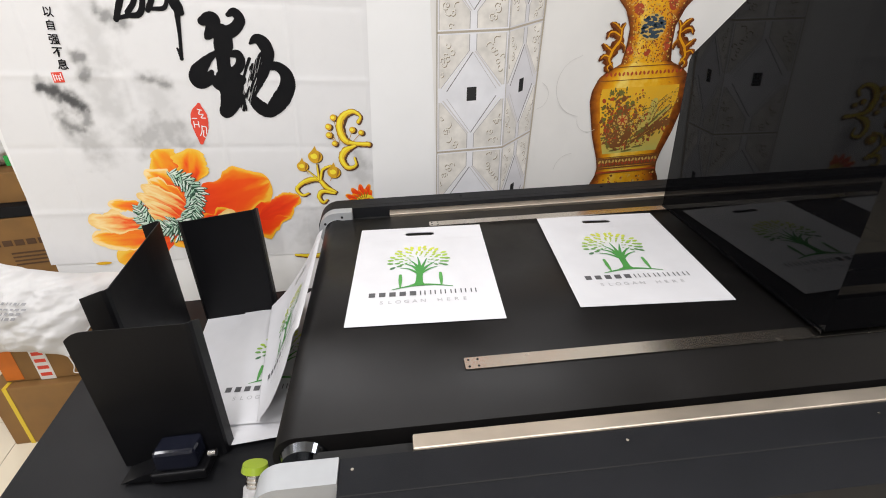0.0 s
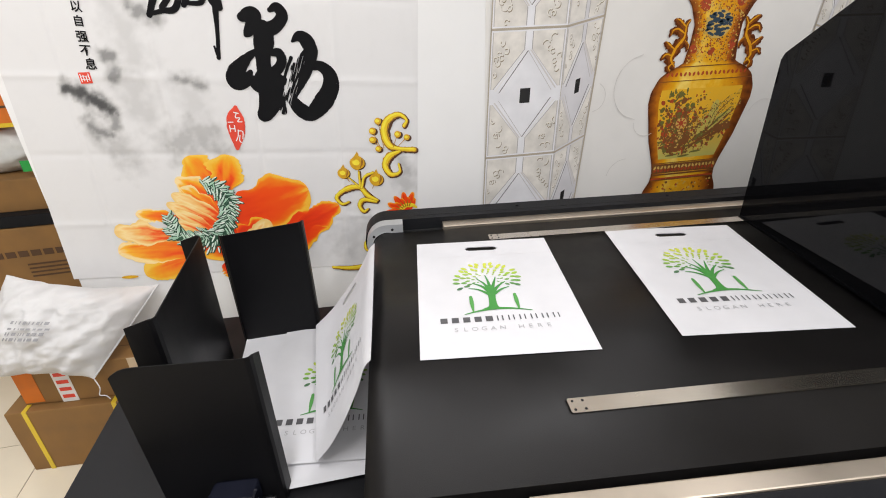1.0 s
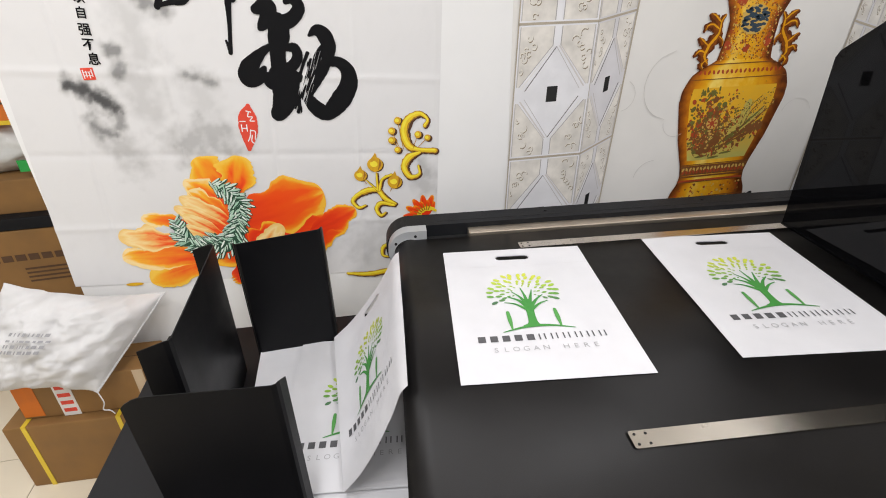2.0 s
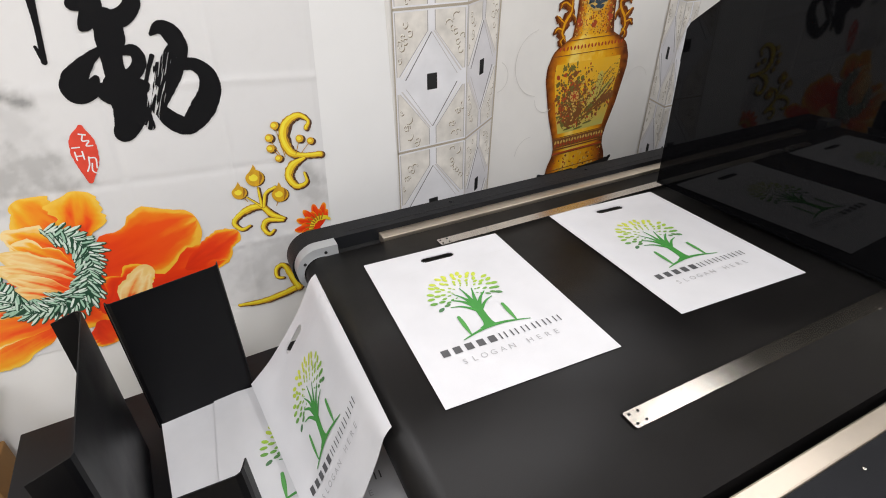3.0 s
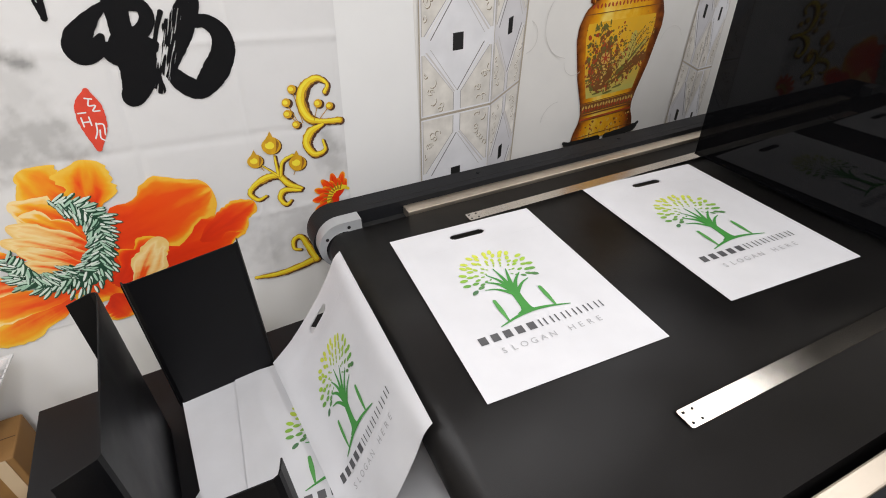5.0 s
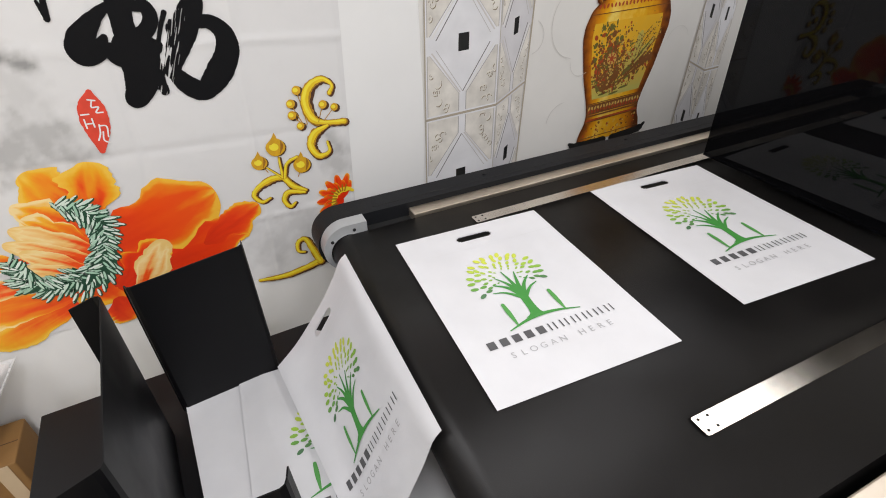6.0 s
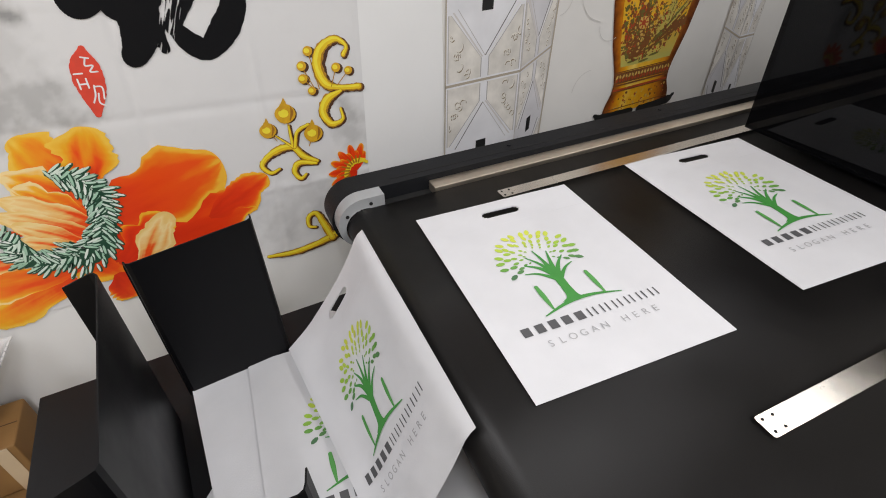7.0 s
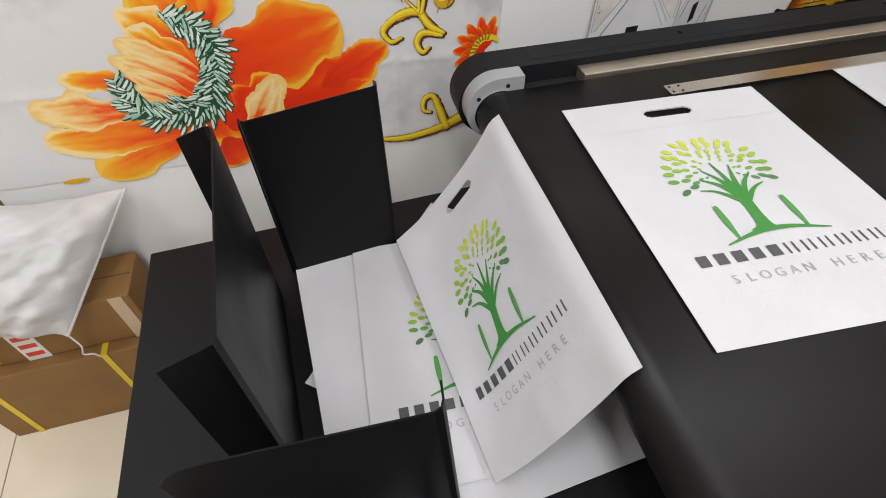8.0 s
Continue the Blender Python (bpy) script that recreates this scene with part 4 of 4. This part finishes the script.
M_GREEN = material("yellow_green_plastic", (0.22, 0.30, 0.02), 0.35, vary=0.06)
def screw_at(z):
    """A point on the leaning axis of the tension screw."""
    return (-0.048 - (0.785 - z) * 0.15, -0.458 - (0.785 - z) * 0.5, z)


knob = part("tension_knob", rod(B(), screw_at(0.752), screw_at(0.775), 0.012, n=20), M_STEEL, machine, "steel tension screw with yellow-green foot")
for k in range(3):
    part("thread", rod(B(), screw_at(0.756 + 0.006 * k), screw_at(0.7585 + 0.006 * k), 0.0138, n=18), M_CHROME, knob)
part("rubber_foot", rod(B(), screw_at(0.7755), screw_at(0.786), 0.0215, 0.0195, 24), M_GREEN, knob, "yellow-green plastic disc")
part("screw_sleeve", rod(B(), screw_at(0.712), screw_at(0.7515), 0.0165, n=20), M_SLEEVE, knob, "ribbed pale grey sleeve")
part("screw_body", rod(B(), screw_at(0.66), screw_at(0.7115), 0.016, n=18), M_FRAME, knob)
part("knob_bracket", box(B(), -0.09, 0.16, -0.54, -0.50, 0.64, 0.664), M_FRAME, machine)

# ---- the catch table and its stop plates ----
table = thing("catch_table", pose(-0.10, 1.2, 0, 0, 0, -2.0), "matt black table catching the printed bags", "table")
part("tabletop", box(B(), -0.578, 0.245, -0.75, 0.425, 0.515, 0.54, 0.003), M_TABLE, table)
for x, y in ((-0.53, -0.70), (-0.53, 0.36), (0.20, -0.70), (0.20, 0.36)):
    part("leg", box(B(), x - 0.02, x + 0.02, y - 0.02, y + 0.02, 0, 0.5145, 0.002), M_FRAME, table)


def bent_plate(m, width, h0, h1, left, right, label, corner=0.0, thick=0.0022, flare=0.0):
    """A sheet standing in its local xz plane, h0 high at x = 0 and h1 at the other end, with side flanges along +y and a rounded upper corner."""
    top = thing("stop_plate", m, label, "stop plate", "stop plates")
    prof = []
    if left:
        prof += [(-0.006, left), (-0.004, 0.012), (-0.001, 0.004)]
    prof += [(0.006, 0.0)]
    if corner:
        prof += [(corner * f, 0.0) for f in (0.25, 0.5, 0.75, 1.0)]
    prof += [(width - 0.006, 0.0)]
    if right:
        prof += [(width + 0.001, 0.004), (width + 0.004, 0.012), (width + 0.006, right)]

    def height(x):
        h = h0 + (h1 - h0) * min(1, max(0, x / width))
        if corner and x < corner:
            h -= 0.8 * (corner - math.sqrt(max(0, corner ** 2 - (corner - x) ** 2)))
        return h
    bm = bmesh.new()
    cols = []
    for i, (x, y) in enumerate(prof):
        a, b = prof[max(0, i - 1)], prof[min(len(prof) - 1, i + 1)]
        d = Vector((b[0] - a[0], b[1] - a[1], 0)).normalized()
        nx, ny = -d.y * thick, d.x * thick
        h = height(x)
        tip = 0.012 if (i == 0 and left) or (i == len(prof) - 1 and right) else 0.0
        xt = x - flare * (1 - x / width)
        cols.append([bm.verts.new(v) for v in ((x, y, 0), (xt, y, h - tip), (xt + nx, y + ny, h - tip), (x + nx, y + ny, 0))])
    for a, b in zip(cols[:-1], cols[1:]):
        for k in range(4):
            bm.faces.new((a[k], b[k], b[(k + 1) % 4], a[(k + 1) % 4]))
    bm.faces.new(cols[0])
    bm.faces.new(cols[-1][::-1])
    bmesh.ops.recalc_face_normals(bm, faces=bm.faces)
    part("sheet", bm, M_PLATE, top)
    part("foot_flange", box(B(), 0.02, width - 0.02, 0.004, 0.05, 0.0, 0.003), M_PLATE, top)
    return top


# side plate, back plate, front plate with its magnet block
bent_plate(pose(-0.412, 1.073, 0.541, 0, 0, 90), 0.370, 0.382, 0.376, 0.056, 0.052, "black bent steel side stop plate standing on the table")
bent_plate(pose(-0.380, 1.478, 0.541, 0, 0, 2), 0.207, 0.352, 0.366, 0.012, 0.040, "black bent steel back stop plate standing on the table")
front = bent_plate(pose(-0.452, 0.948, 0.541, -6.5, -2.5, -6), 0.226, 0.344, 0.336, 0, 0.040, "black bent steel front stop plate with magnet block", 0.045, flare=0.026)


def magnet_block():
    bm = box(B(), 0.092, 0.208, -0.066, -0.003, 0.0015, 0.024, 0.004)
    base = part("magnet_base", bm, M_PLATE, front)
    bm = box(B(), 0.104, 0.192, -0.060, -0.003, 0.0245, 0.074, 0.008)
    part("magnet_body", bm, material("glossy_black_plastic", (0.008, 0.009, 0.016), 0.06, vary=0.15, scale=30), front, "glossy black magnet block")
    part("magnet_knob", rod(B(), (0.2055, -0.03, 0.035), (0.222, -0.03, 0.035), 0.008, n=16), M_CHROME, front, "bright screw knob")
    bm = B()
    prism(bm, [(0.02, 0.0015), (0.0915, 0.0015), (0.0915, 0.022), (0.07, 0.018)], "y", -0.055, -0.003)
    part("magnet_wedge", bm, M_PLATE, front)


magnet_block()

# ---- printed bags ----
BAG_W, BAG_H = 0.35, 0.48
M_LEAF = toned("green_leaf_print", ((0.0, (0.05, 0.12, 0.09)), (0.3, (0.13, 0.33, 0.06)), (0.6, (0.32, 0.52, 0.05)), (1.0, (0.60, 0.66, 0.07))), 0.6, 0.03)
M_TRUNK = toned("green_trunk_print", ((0.0, (0.03, 0.17, 0.05)), (0.5, (0.06, 0.30, 0.045)), (1.0, (0.17, 0.34, 0.16))), 0.6, 0.05)
M_BOLD = material("dark_grey_print", (0.085, 0.085, 0.09), 0.6)
M_THIN = material("pale_grey_print", (0.40, 0.40, 0.41), 0.6)


def bag(name_m, curve, label, seed, printed=True, both=True):
    """A non-woven carrier bag with a slot handle. curve(a, b) gives the place of its flat point (a, b) on the thing's own axes."""
    top = thing("carrier_bag", name_m, label, "bag", "printed carrier bags")
    rnd = random.Random(seed)
    hx, hz, hw, hh = 0.170, 0.437, 0.042, 0.0095

    def spot(a, b, lift):
        p = Vector(curve(a, b))
        da = Vector(curve(a + 0.002, b)) - p
        db = Vector(curve(a, b + 0.002)) - p
        n = da.cross(db).normalized()
        return p + n * lift

    ga = sorted(set([round(v, 4) for v in np.linspace(0, BAG_W, 25)] + [round(hx - 0.0475 + 0.0025 * k, 4) for k in range(39)]))
    gb = sorted(set([round(v, 4) for v in np.linspace(0, BAG_H, 33)] + [round(hz - 0.0125 + 0.0025 * k, 4) for k in range(11)]))

    def inside(a, b):
        dx = max(0, abs(a - hx) - (hw - hh))
        return dx * dx + (b - hz) ** 2 < hh * hh
    bm = bmesh.new()
    for back in (0, 1):
        grid = {}
        for i, a in enumerate(ga):
            for j, b in enumerate(gb):
                edge = min(1, min(a, BAG_W - a, BAG_H - b + 0.02, b) / 0.03)
                puff = 0.0012 * edge * (1 + 0.6 * noise.noise(Vector((a * 14, b * 14, seed))))
                grid[i, j] = bm.verts.new(spot(a, b, -puff - 0.0006 if back else 0.0 + 0.0006 * edge * noise.noise(Vector((a * 20, b * 20, seed + 9)))))
        for i in range(len(ga) - 1):
            for j in range(len(gb) - 1):
                if not inside((ga[i] + ga[i + 1]) / 2, (gb[j] + gb[j + 1]) / 2):
                    q = (grid[i, j], grid[i + 1, j], grid[i + 1, j + 1], grid[i, j + 1])
                    bm.faces.new(q if not back else q[::-1])
    part("bag_panel", bm, M_BAG, top, flat=False)
    hem = Sheet(lambda a, b, l: spot(a, b, 0.0007 + l))
    for a0 in np.linspace(0, BAG_W - BAG_W / 24, 24):
        hem.quad(a0, 0.3975, a0 + BAG_W / 24, 0.3985)
    hem.part("hem_seam", material("hem_shade", (0.66, 0.66, 0.67), 0.8) if "hem_shade" not in bpy.data.materials else bpy.data.materials["hem_shade"], top)
    if not printed:
        return top
    flat = lambda a, b, l: spot(a, b, 0.0010 + 0.25 * l)
    leaves, wood = Sheet(flat), Sheet(flat)
    rl = random.Random(77)
    cx, cy = 0.166, 0.262
    rings = ((0.073, 17, 0.0080), (0.060, 15, 0.0070), (0.047, 12, 0.0058), (0.035, 10, 0.0042), (0.026, 7, 0.0030))
    for rad, n, size in rings:
        for k in range(n):
            a = math.radians(-24 + 228 * (k + rl.uniform(-0.2, 0.2)) / (n - 1))
            r = rad * rl.uniform(0.95, 1.05)
            x, y = cx + r * math.cos(a), cy + 0.014 + r * math.sin(a) * 1.05
            leaves.disc(x, y, size, size * 0.62, a + rl.uniform(-0.3, 0.3), min(1, max(0, (y - 0.232) / 0.11)), 8, 0.12)
    for st in (((0.163, 0.153, 0.046), (0.164, 0.163, 0.022), (0.165, 0.185, 0.0165), (0.166, 0.21, 0.017), (0.164, 0.235, 0.016)),
               ((0.166, 0.215, 0.012), (0.150, 0.245, 0.007), (0.128, 0.262, 0.003)), ((0.166, 0.22, 0.012), (0.156, 0.256, 0.006), (0.140, 0.282, 0.002)),
               ((0.166, 0.225, 0.012), (0.166, 0.262, 0.006), (0.162, 0.296, 0.002)), ((0.167, 0.22, 0.012), (0.178, 0.258, 0.006), (0.186, 0.286, 0.002)),
               ((0.168, 0.215, 0.012), (0.188, 0.246, 0.006), (0.206, 0.264, 0.002)), ((0.166, 0.205, 0.010), (0.140, 0.232, 0.005), (0.117, 0.240, 0.002)), ((0.169, 0.207, 0.009), (0.192, 0.230, 0.005), (0.212, 0.240, 0.002)),
               ((0.098, 0.138, 0.002), (0.135, 0.149, 0.006), (0.165, 0.154, 0.008), (0.200, 0.152, 0.006), (0.245, 0.141, 0.002))):
        wood.stroke(st, 0.0, 0.35, 5, taper=True)
    # the two small shapes beside the trunk are plain green bars
    for x, y in ((0.118, 0.148), (0.218, 0.150)):
        wood.stroke(((x, y, 0.004), (x, y + 0.03, 0.009), (x, y + 0.056, 0.007)), 0.0, 0.6, 4)
    # brand wording as plain blocks, heavy then light
    for k in range(11):
        x = 0.045 + 0.0240 * k
        block = Sheet(flat)
        if k < 5:
            block.quad(x, 0.1100, x + 0.0150, 0.1280)
        else:
            for e in (0.0, 0.0105):
                block.quad(x + e, 0.1100, x + e + 0.0026, 0.1280)
        block.part("printed_block", M_BOLD, top)
    for first, word in ((0, "SLOGAN"), (7, "HERE")):
        thin = Sheet(flat)
        for i, ch in enumerate(word):
            write(thin, ch, 0.0185, 0.076 + 0.0192 * (first + i), 0.0855)
        thin.part("printed_word", M_THIN, top, "pale grey printed word")
    tagged(leaves.part("printed_leaf_crown", M_LEAF, top, "yellow-green printed leaves"), kind="stuff")
    wood.part("printed_tree", M_TRUNK, top, "green printed tree")
    return top


def flat_bag(wave, seed, curl=0.0):
    def curve(a, b):
        lift = wave * (noise.noise(Vector((a * 7, b * 7, seed))) * 0.5 + 0.5)
        lift += curl * max(0, (a - 0.25) / 0.1) ** 2 * 0.02
        return (a, b, 0.002 + lift)
    return curve


bag(MACHINE @ pose(0.080, -0.162, BELT_Z + 0.0005, 0, 0, -2.5), flat_bag(0.0015, 1), "white printed carrier bag lying flat on the belt", 1)
bag(MACHINE @ pose(0.600, -0.160, BELT_Z + 0.0005, 0, 0, -3.5), flat_bag(0.0012, 2), "white printed carrier bag coming out under the hood", 2)

# a bag sliding off the end of the belt, its lower edge already on the stack
DRAPE = spline(((-0.206, 0.588), (-0.196, 0.597), (-0.152, 0.640), (-0.100, 0.710), (-0.055, 0.781), (-0.030, 0.826), (-0.012, 0.842)), 12)
DRAPE_S = np.concatenate(([0], np.cumsum([np.linalg.norm(b - a) for a, b in zip(DRAPE[:-1], DRAPE[1:])])))


def drape(a, b):
    s = a / BAG_W * DRAPE_S[-1]
    u = float(np.interp(s, DRAPE_S, [q[0] for q in DRAPE]))
    z = float(np.interp(s, DRAPE_S, [q[1] for q in DRAPE]))
    low = 1 - a / BAG_W
    belly = 0.010 * math.sin(math.pi * a / BAG_W) * math.sin(1.6 * b / BAG_H * math.pi)
    return (u + 0.055 * low * (1 - b / BAG_H) - belly, b + 0.006 * low, z - belly - 0.008 * low * (1 - b / BAG_H) + 0.006 * low * noise.noise(Vector((a * 9, b * 9, 2))))


bag(MACHINE @ pose(0, -0.165, 0), drape, "white printed carrier bag sliding off the belt end", 3)

# the stack in the tray, lowest first: a bag thrown in askew, then the others
STACK = (
    (-0.360, 0.990, 0, False, "lying in the tray stack"), (-0.396, 1.236, -43, False, "lying askew under the tray stack"),
    (-0.352, 0.975, 2, False, "lying in the tray stack"), (-0.282, 0.945, 1, True, "lying shifted in the tray stack"),
    (-0.378, 1.002, 0, False, "lying in the tray stack"), (-0.322, 1.014, -7, True, "lying on top of the tray stack"),
)
for k, (sx, sy, turn, inked, state) in enumerate(STACK):
    bag(pose(sx, sy, 0.5415 + 0.0036 * k, 0, 0, turn), flat_bag(0.0012, 30 + k), "white printed carrier bag " + state, 30 + k, printed=inked)

# ---- cartons and sack by the wall ----
M_TAPE = material("clear_parcel_tape", (0.55, 0.42, 0.28), 0.2, vary=0.05)
M_STRAP = material("yellow_strap", (0.72, 0.52, 0.03), 0.4, vary=0.05)
M_LABEL = material("white_paper_label", (0.78, 0.77, 0.76), 0.6)
M_ORANGE = material("orange_print", (0.62, 0.16, 0.015), 0.7, vary=0.1, scale=20)
M_GREY = material("grey_print", (0.30, 0.30, 0.31), 0.7)
M_CARDINK = material("carton_ink", (0.09, 0.045, 0.02), 0.8)


def carton(m, w, d, h, label):
    """A cardboard box with its corner at the origin, flap seam and taped edge."""
    top = thing("cardboard_box", m, label, "box", "cardboard boxes")
    bm = box(B(), 0, w, 0, d, 0, h, 0.004)
    part("body", bm, M_CARD, top)
    part("flap_seam", box(B(), 0.004, w - 0.004, d / 2 - 0.001, d / 2 + 0.001, h - 0.001, h + 0.0006), M_CARDINK, top)
    return top


low_box = carton(pose(-1.222, 1.662, 0, 0, 0, -3), 0.50, 0.165, 0.262, "brown cardboard box with two yellow straps")
for x in (0.055, 0.33):
    bm = B()
    box(bm, x, x + 0.014, -0.002, -0.0003, 0.0, 0.263)
    box(bm, x, x + 0.014, -0.002, 0.165, 0.2623, 0.2640)
    part("strap", bm, M_STRAP, low_box, "yellow packing strap")
mid_box = carton(pose(-1.165, 1.690, 0.2645, 0, 0, -3), 0.40, 0.140, 0.150, "brown cardboard box with orange print and tape")
part("orange_patch", box(B(), 0.003, 0.062, -0.0018, -0.0004, 0.01, 0.14), M_ORANGE, mid_box)
part("tape", box(B(), 0.115, 0.165, -0.0018, -0.0004, 0.0, 0.149), M_LABEL, mid_box, "white tape with red print")
for k in range(4):
    part("red_mark", box(B(), 0.122, 0.158, -0.0030, -0.0019, 0.016 + 0.030 * k, 0.030 + 0.030 * k), M_RED, mid_box)
part("tape", box(B(), 0.355, 0.385, -0.0018, -0.0004, 0.0, 0.149), M_TAPE, mid_box)


def build_sack():
    """A plump woven sack leaning on the wall, sewn along its rim."""
    top = thing("woven_sack", pose(0, 0, 0), "plump white woven sack with printed label on the boxes", "sack")
    c = [Vector(p) for p in ((-1.235, 1.640, 0.42), (-0.885, 1.605, 0.400), (-0.70, 1.810, 0.595), (-1.105, 1.790, 0.70))]
    n = 60
    def mid(s, t):
        return (c[0] * (1 - s) + c[1] * s) * (1 - t) + (c[3] * (1 - s) + c[2] * s) * t
    nrm = (c[1] - c[0]).cross(c[3] - c[0]).normalized()
    bm = bmesh.new()
    def puff(s, t):
        return (max(0.0, math.sin(math.pi * s) * math.sin(math.pi * t))) ** 0.55
    for side in (1, -1):
        grid = {}
        for i in range(n + 1):
            for j in range(n + 1):
                s, t = i / n, j / n
                p = mid(s, t)
                pull = 0.05 * (math.sin(math.pi * s) * (1 if t > 0.5 else -1) * (2 * t - 1) ** 2)
                w = puff(s, t)
                wr = noise.fractal(Vector((s * 3.5, t * 3.5, 4 * side)), 0.9, 2.0, 5) * 0.020 * (0.35 + w) + 0.012 * math.sin(26 * (s - 0.5 * t) + 3 * noise.noise(Vector((s * 4, t * 4, 1)))) * (1 - w) ** 0.7 * math.sin(math.pi * s) ** 0.5
                crease = 1 - abs(noise.noise(Vector((s * 4.5 + 3.5 * t, t * 1.6 - s, 9))))
                wr += 0.009 * (crease ** 9 - 0.2) * min(1, 3 * w)
                grid[i, j] = bm.verts.new(p + nrm * side * ((0.115 if side > 0 else 0.02) * w + 0.0015) + nrm * wr + (c[0] - c[3]).normalized() * 0.5 * pull)
        for i in range(n):
            for j in range(n):
                q = (grid[i, j], grid[i + 1, j], grid[i + 1, j + 1], grid[i, j + 1])
                bm.faces.new(q if side > 0 else q[::-1])
    part("sack_body", bm, M_SACK, top, flat=False)
    bm = B()
    for k in range(30):
        t = k / 30
        p = c[1] * (1 - t) + c[2] * t
        rod(bm, p + nrm * 0.003, p + (c[2] - c[1]) * 0.03 + nrm * 0.003, 0.003, n=6)
    part("stitching", bm, M_SACK, top, "rolled stitched edge")
    thread = [c[1] + Vector(v) for v in ((0, 0, 0), (0.012, -0.012, -0.03), (0.004, -0.014, -0.055), (0.022, -0.016, -0.06), (0.03, -0.016, -0.075))]
    bm = B()
    for a, b in zip(spline(thread, 4)[:-1], spline(thread, 4)[1:]):
        rod(bm, a, b, 0.0018, n=6)
    part("loose_thread", bm, M_SACK, top, "loose white thread ends")
    lab = Sheet(lambda s, t, l: mid(s, t) + nrm * (0.115 * puff(s, t) + 0.020 + l))
    rnd = random.Random(3)
    for r in range(4):
        s0 = 0.32
        while s0 < 0.58:
            w = rnd.choice((0.008, 0.012, 0.02, 0.03))
            lab.quad(s0, 0.44 + 0.05 * r, s0 + w, 0.44 + 0.05 * r + (0.028 if r != 2 else 0.018))
            s0 += w + rnd.uniform(0.006, 0.02)
    lab.part("label_print", M_GREY, top, "unreadable grey label print")


build_sack()

# goods behind the end of the wall
back_box = carton(pose(-1.70, 2.28, 0, 0, 0, 2), 0.56, 0.40, 0.655, "large brown cardboard box with dark printed lines")
for k in range(7):
    part("print_bar", box(B(), 0.235 + 0.045 * k, 0.270 + 0.045 * k, -0.0018, -0.0004, 0.530, 0.556), M_CARDINK, back_box)
for r in range(4):
    part("print_bar", box(B(), 0.34, 0.53 - 0.03 * (r % 2), -0.0018, -0.0004, 0.490 - 0.018 * r, 0.497 - 0.018 * r), M_CARDINK, back_box)
# added black slab: the shadowed edge between the stacked boxes, put in as colour
tray = tagged(part("shade_slab", box(B(), -1.69, -1.16, 2.29, 2.66, 0.6565, 0.705, 0.006), M_FRAME), "added black slab standing for the shadowy edge on the large cardboard box", "tray")
up_box = carton(pose(-1.62, 2.34, 0.7055, 0, 0, 0), 0.44, 0.28, 0.13, "small brown cardboard box on the added black slab")


def plastic_bundle():
    bm = bmesh.new()
    bmesh.ops.create_icosphere(bm, subdivisions=4, radius=1)
    for v in bm.verts:
        f = 1 + 0.22 * noise.fractal(v.co * 2.2, 1.0, 2.0, 4)
        v.co = Vector((-1.36 + 0.20 * v.co.x * f, 2.48 + 0.10 * v.co.y * f, 0.938 + 0.10 * max(-1, v.co.z * f)))
    ob = part("plastic_film", bm, material("wrinkled_white_film", (0.66, 0.67, 0.66), 0.25, vary=0.1, scale=20), None, flat=False)
    tagged(ob, "crumpled white plastic film bundle on a cardboard box", "plastic bag")
    part("green_tag", box(B(), -1.262, -1.205, 2.340, 2.345, 0.862, 0.905, 0.001), material("green_film", (0.02, 0.33, 0.06), 0.4), ob, "bright green plastic corner")


plastic_bundle()
shelf_box = thing("orange_carton", pose(0, 0, 0), "orange printed carton on top of the stack", "box")
part("body", box(B(), -1.62, -1.165, 2.36, 2.62, 1.03, 1.30, 0.004), M_ORANGE, shelf_box)
part("yellow_edge", box(B(), -1.62, -1.163, 2.357, 2.3595, 1.03, 1.045), M_STRAP, shelf_box)
part("dark_bar", box(B(), -1.30, -1.20, 2.357, 2.3595, 1.10, 1.108), M_CARDINK, shelf_box)

# ---- floor tiles ----
tile_bm = box(B(), 0.0015, 0.5985, 0.0015, 0.5985, -0.0029, 0.0, 0.001)
tile_me = bpy.data.meshes.new("floor_tile")
tile_bm.to_mesh(tile_me)
tile_bm.free()
tile_me.materials.append(M_FLOOR)
for i in range(14):
    for j in range(13):
        ob = new("tile", tile_me)
        ob.parent = floor
        ob.location = (-4.2 + 0.6 * i - 0.03, -3.1 + 0.6 * j + 0.1, 0)
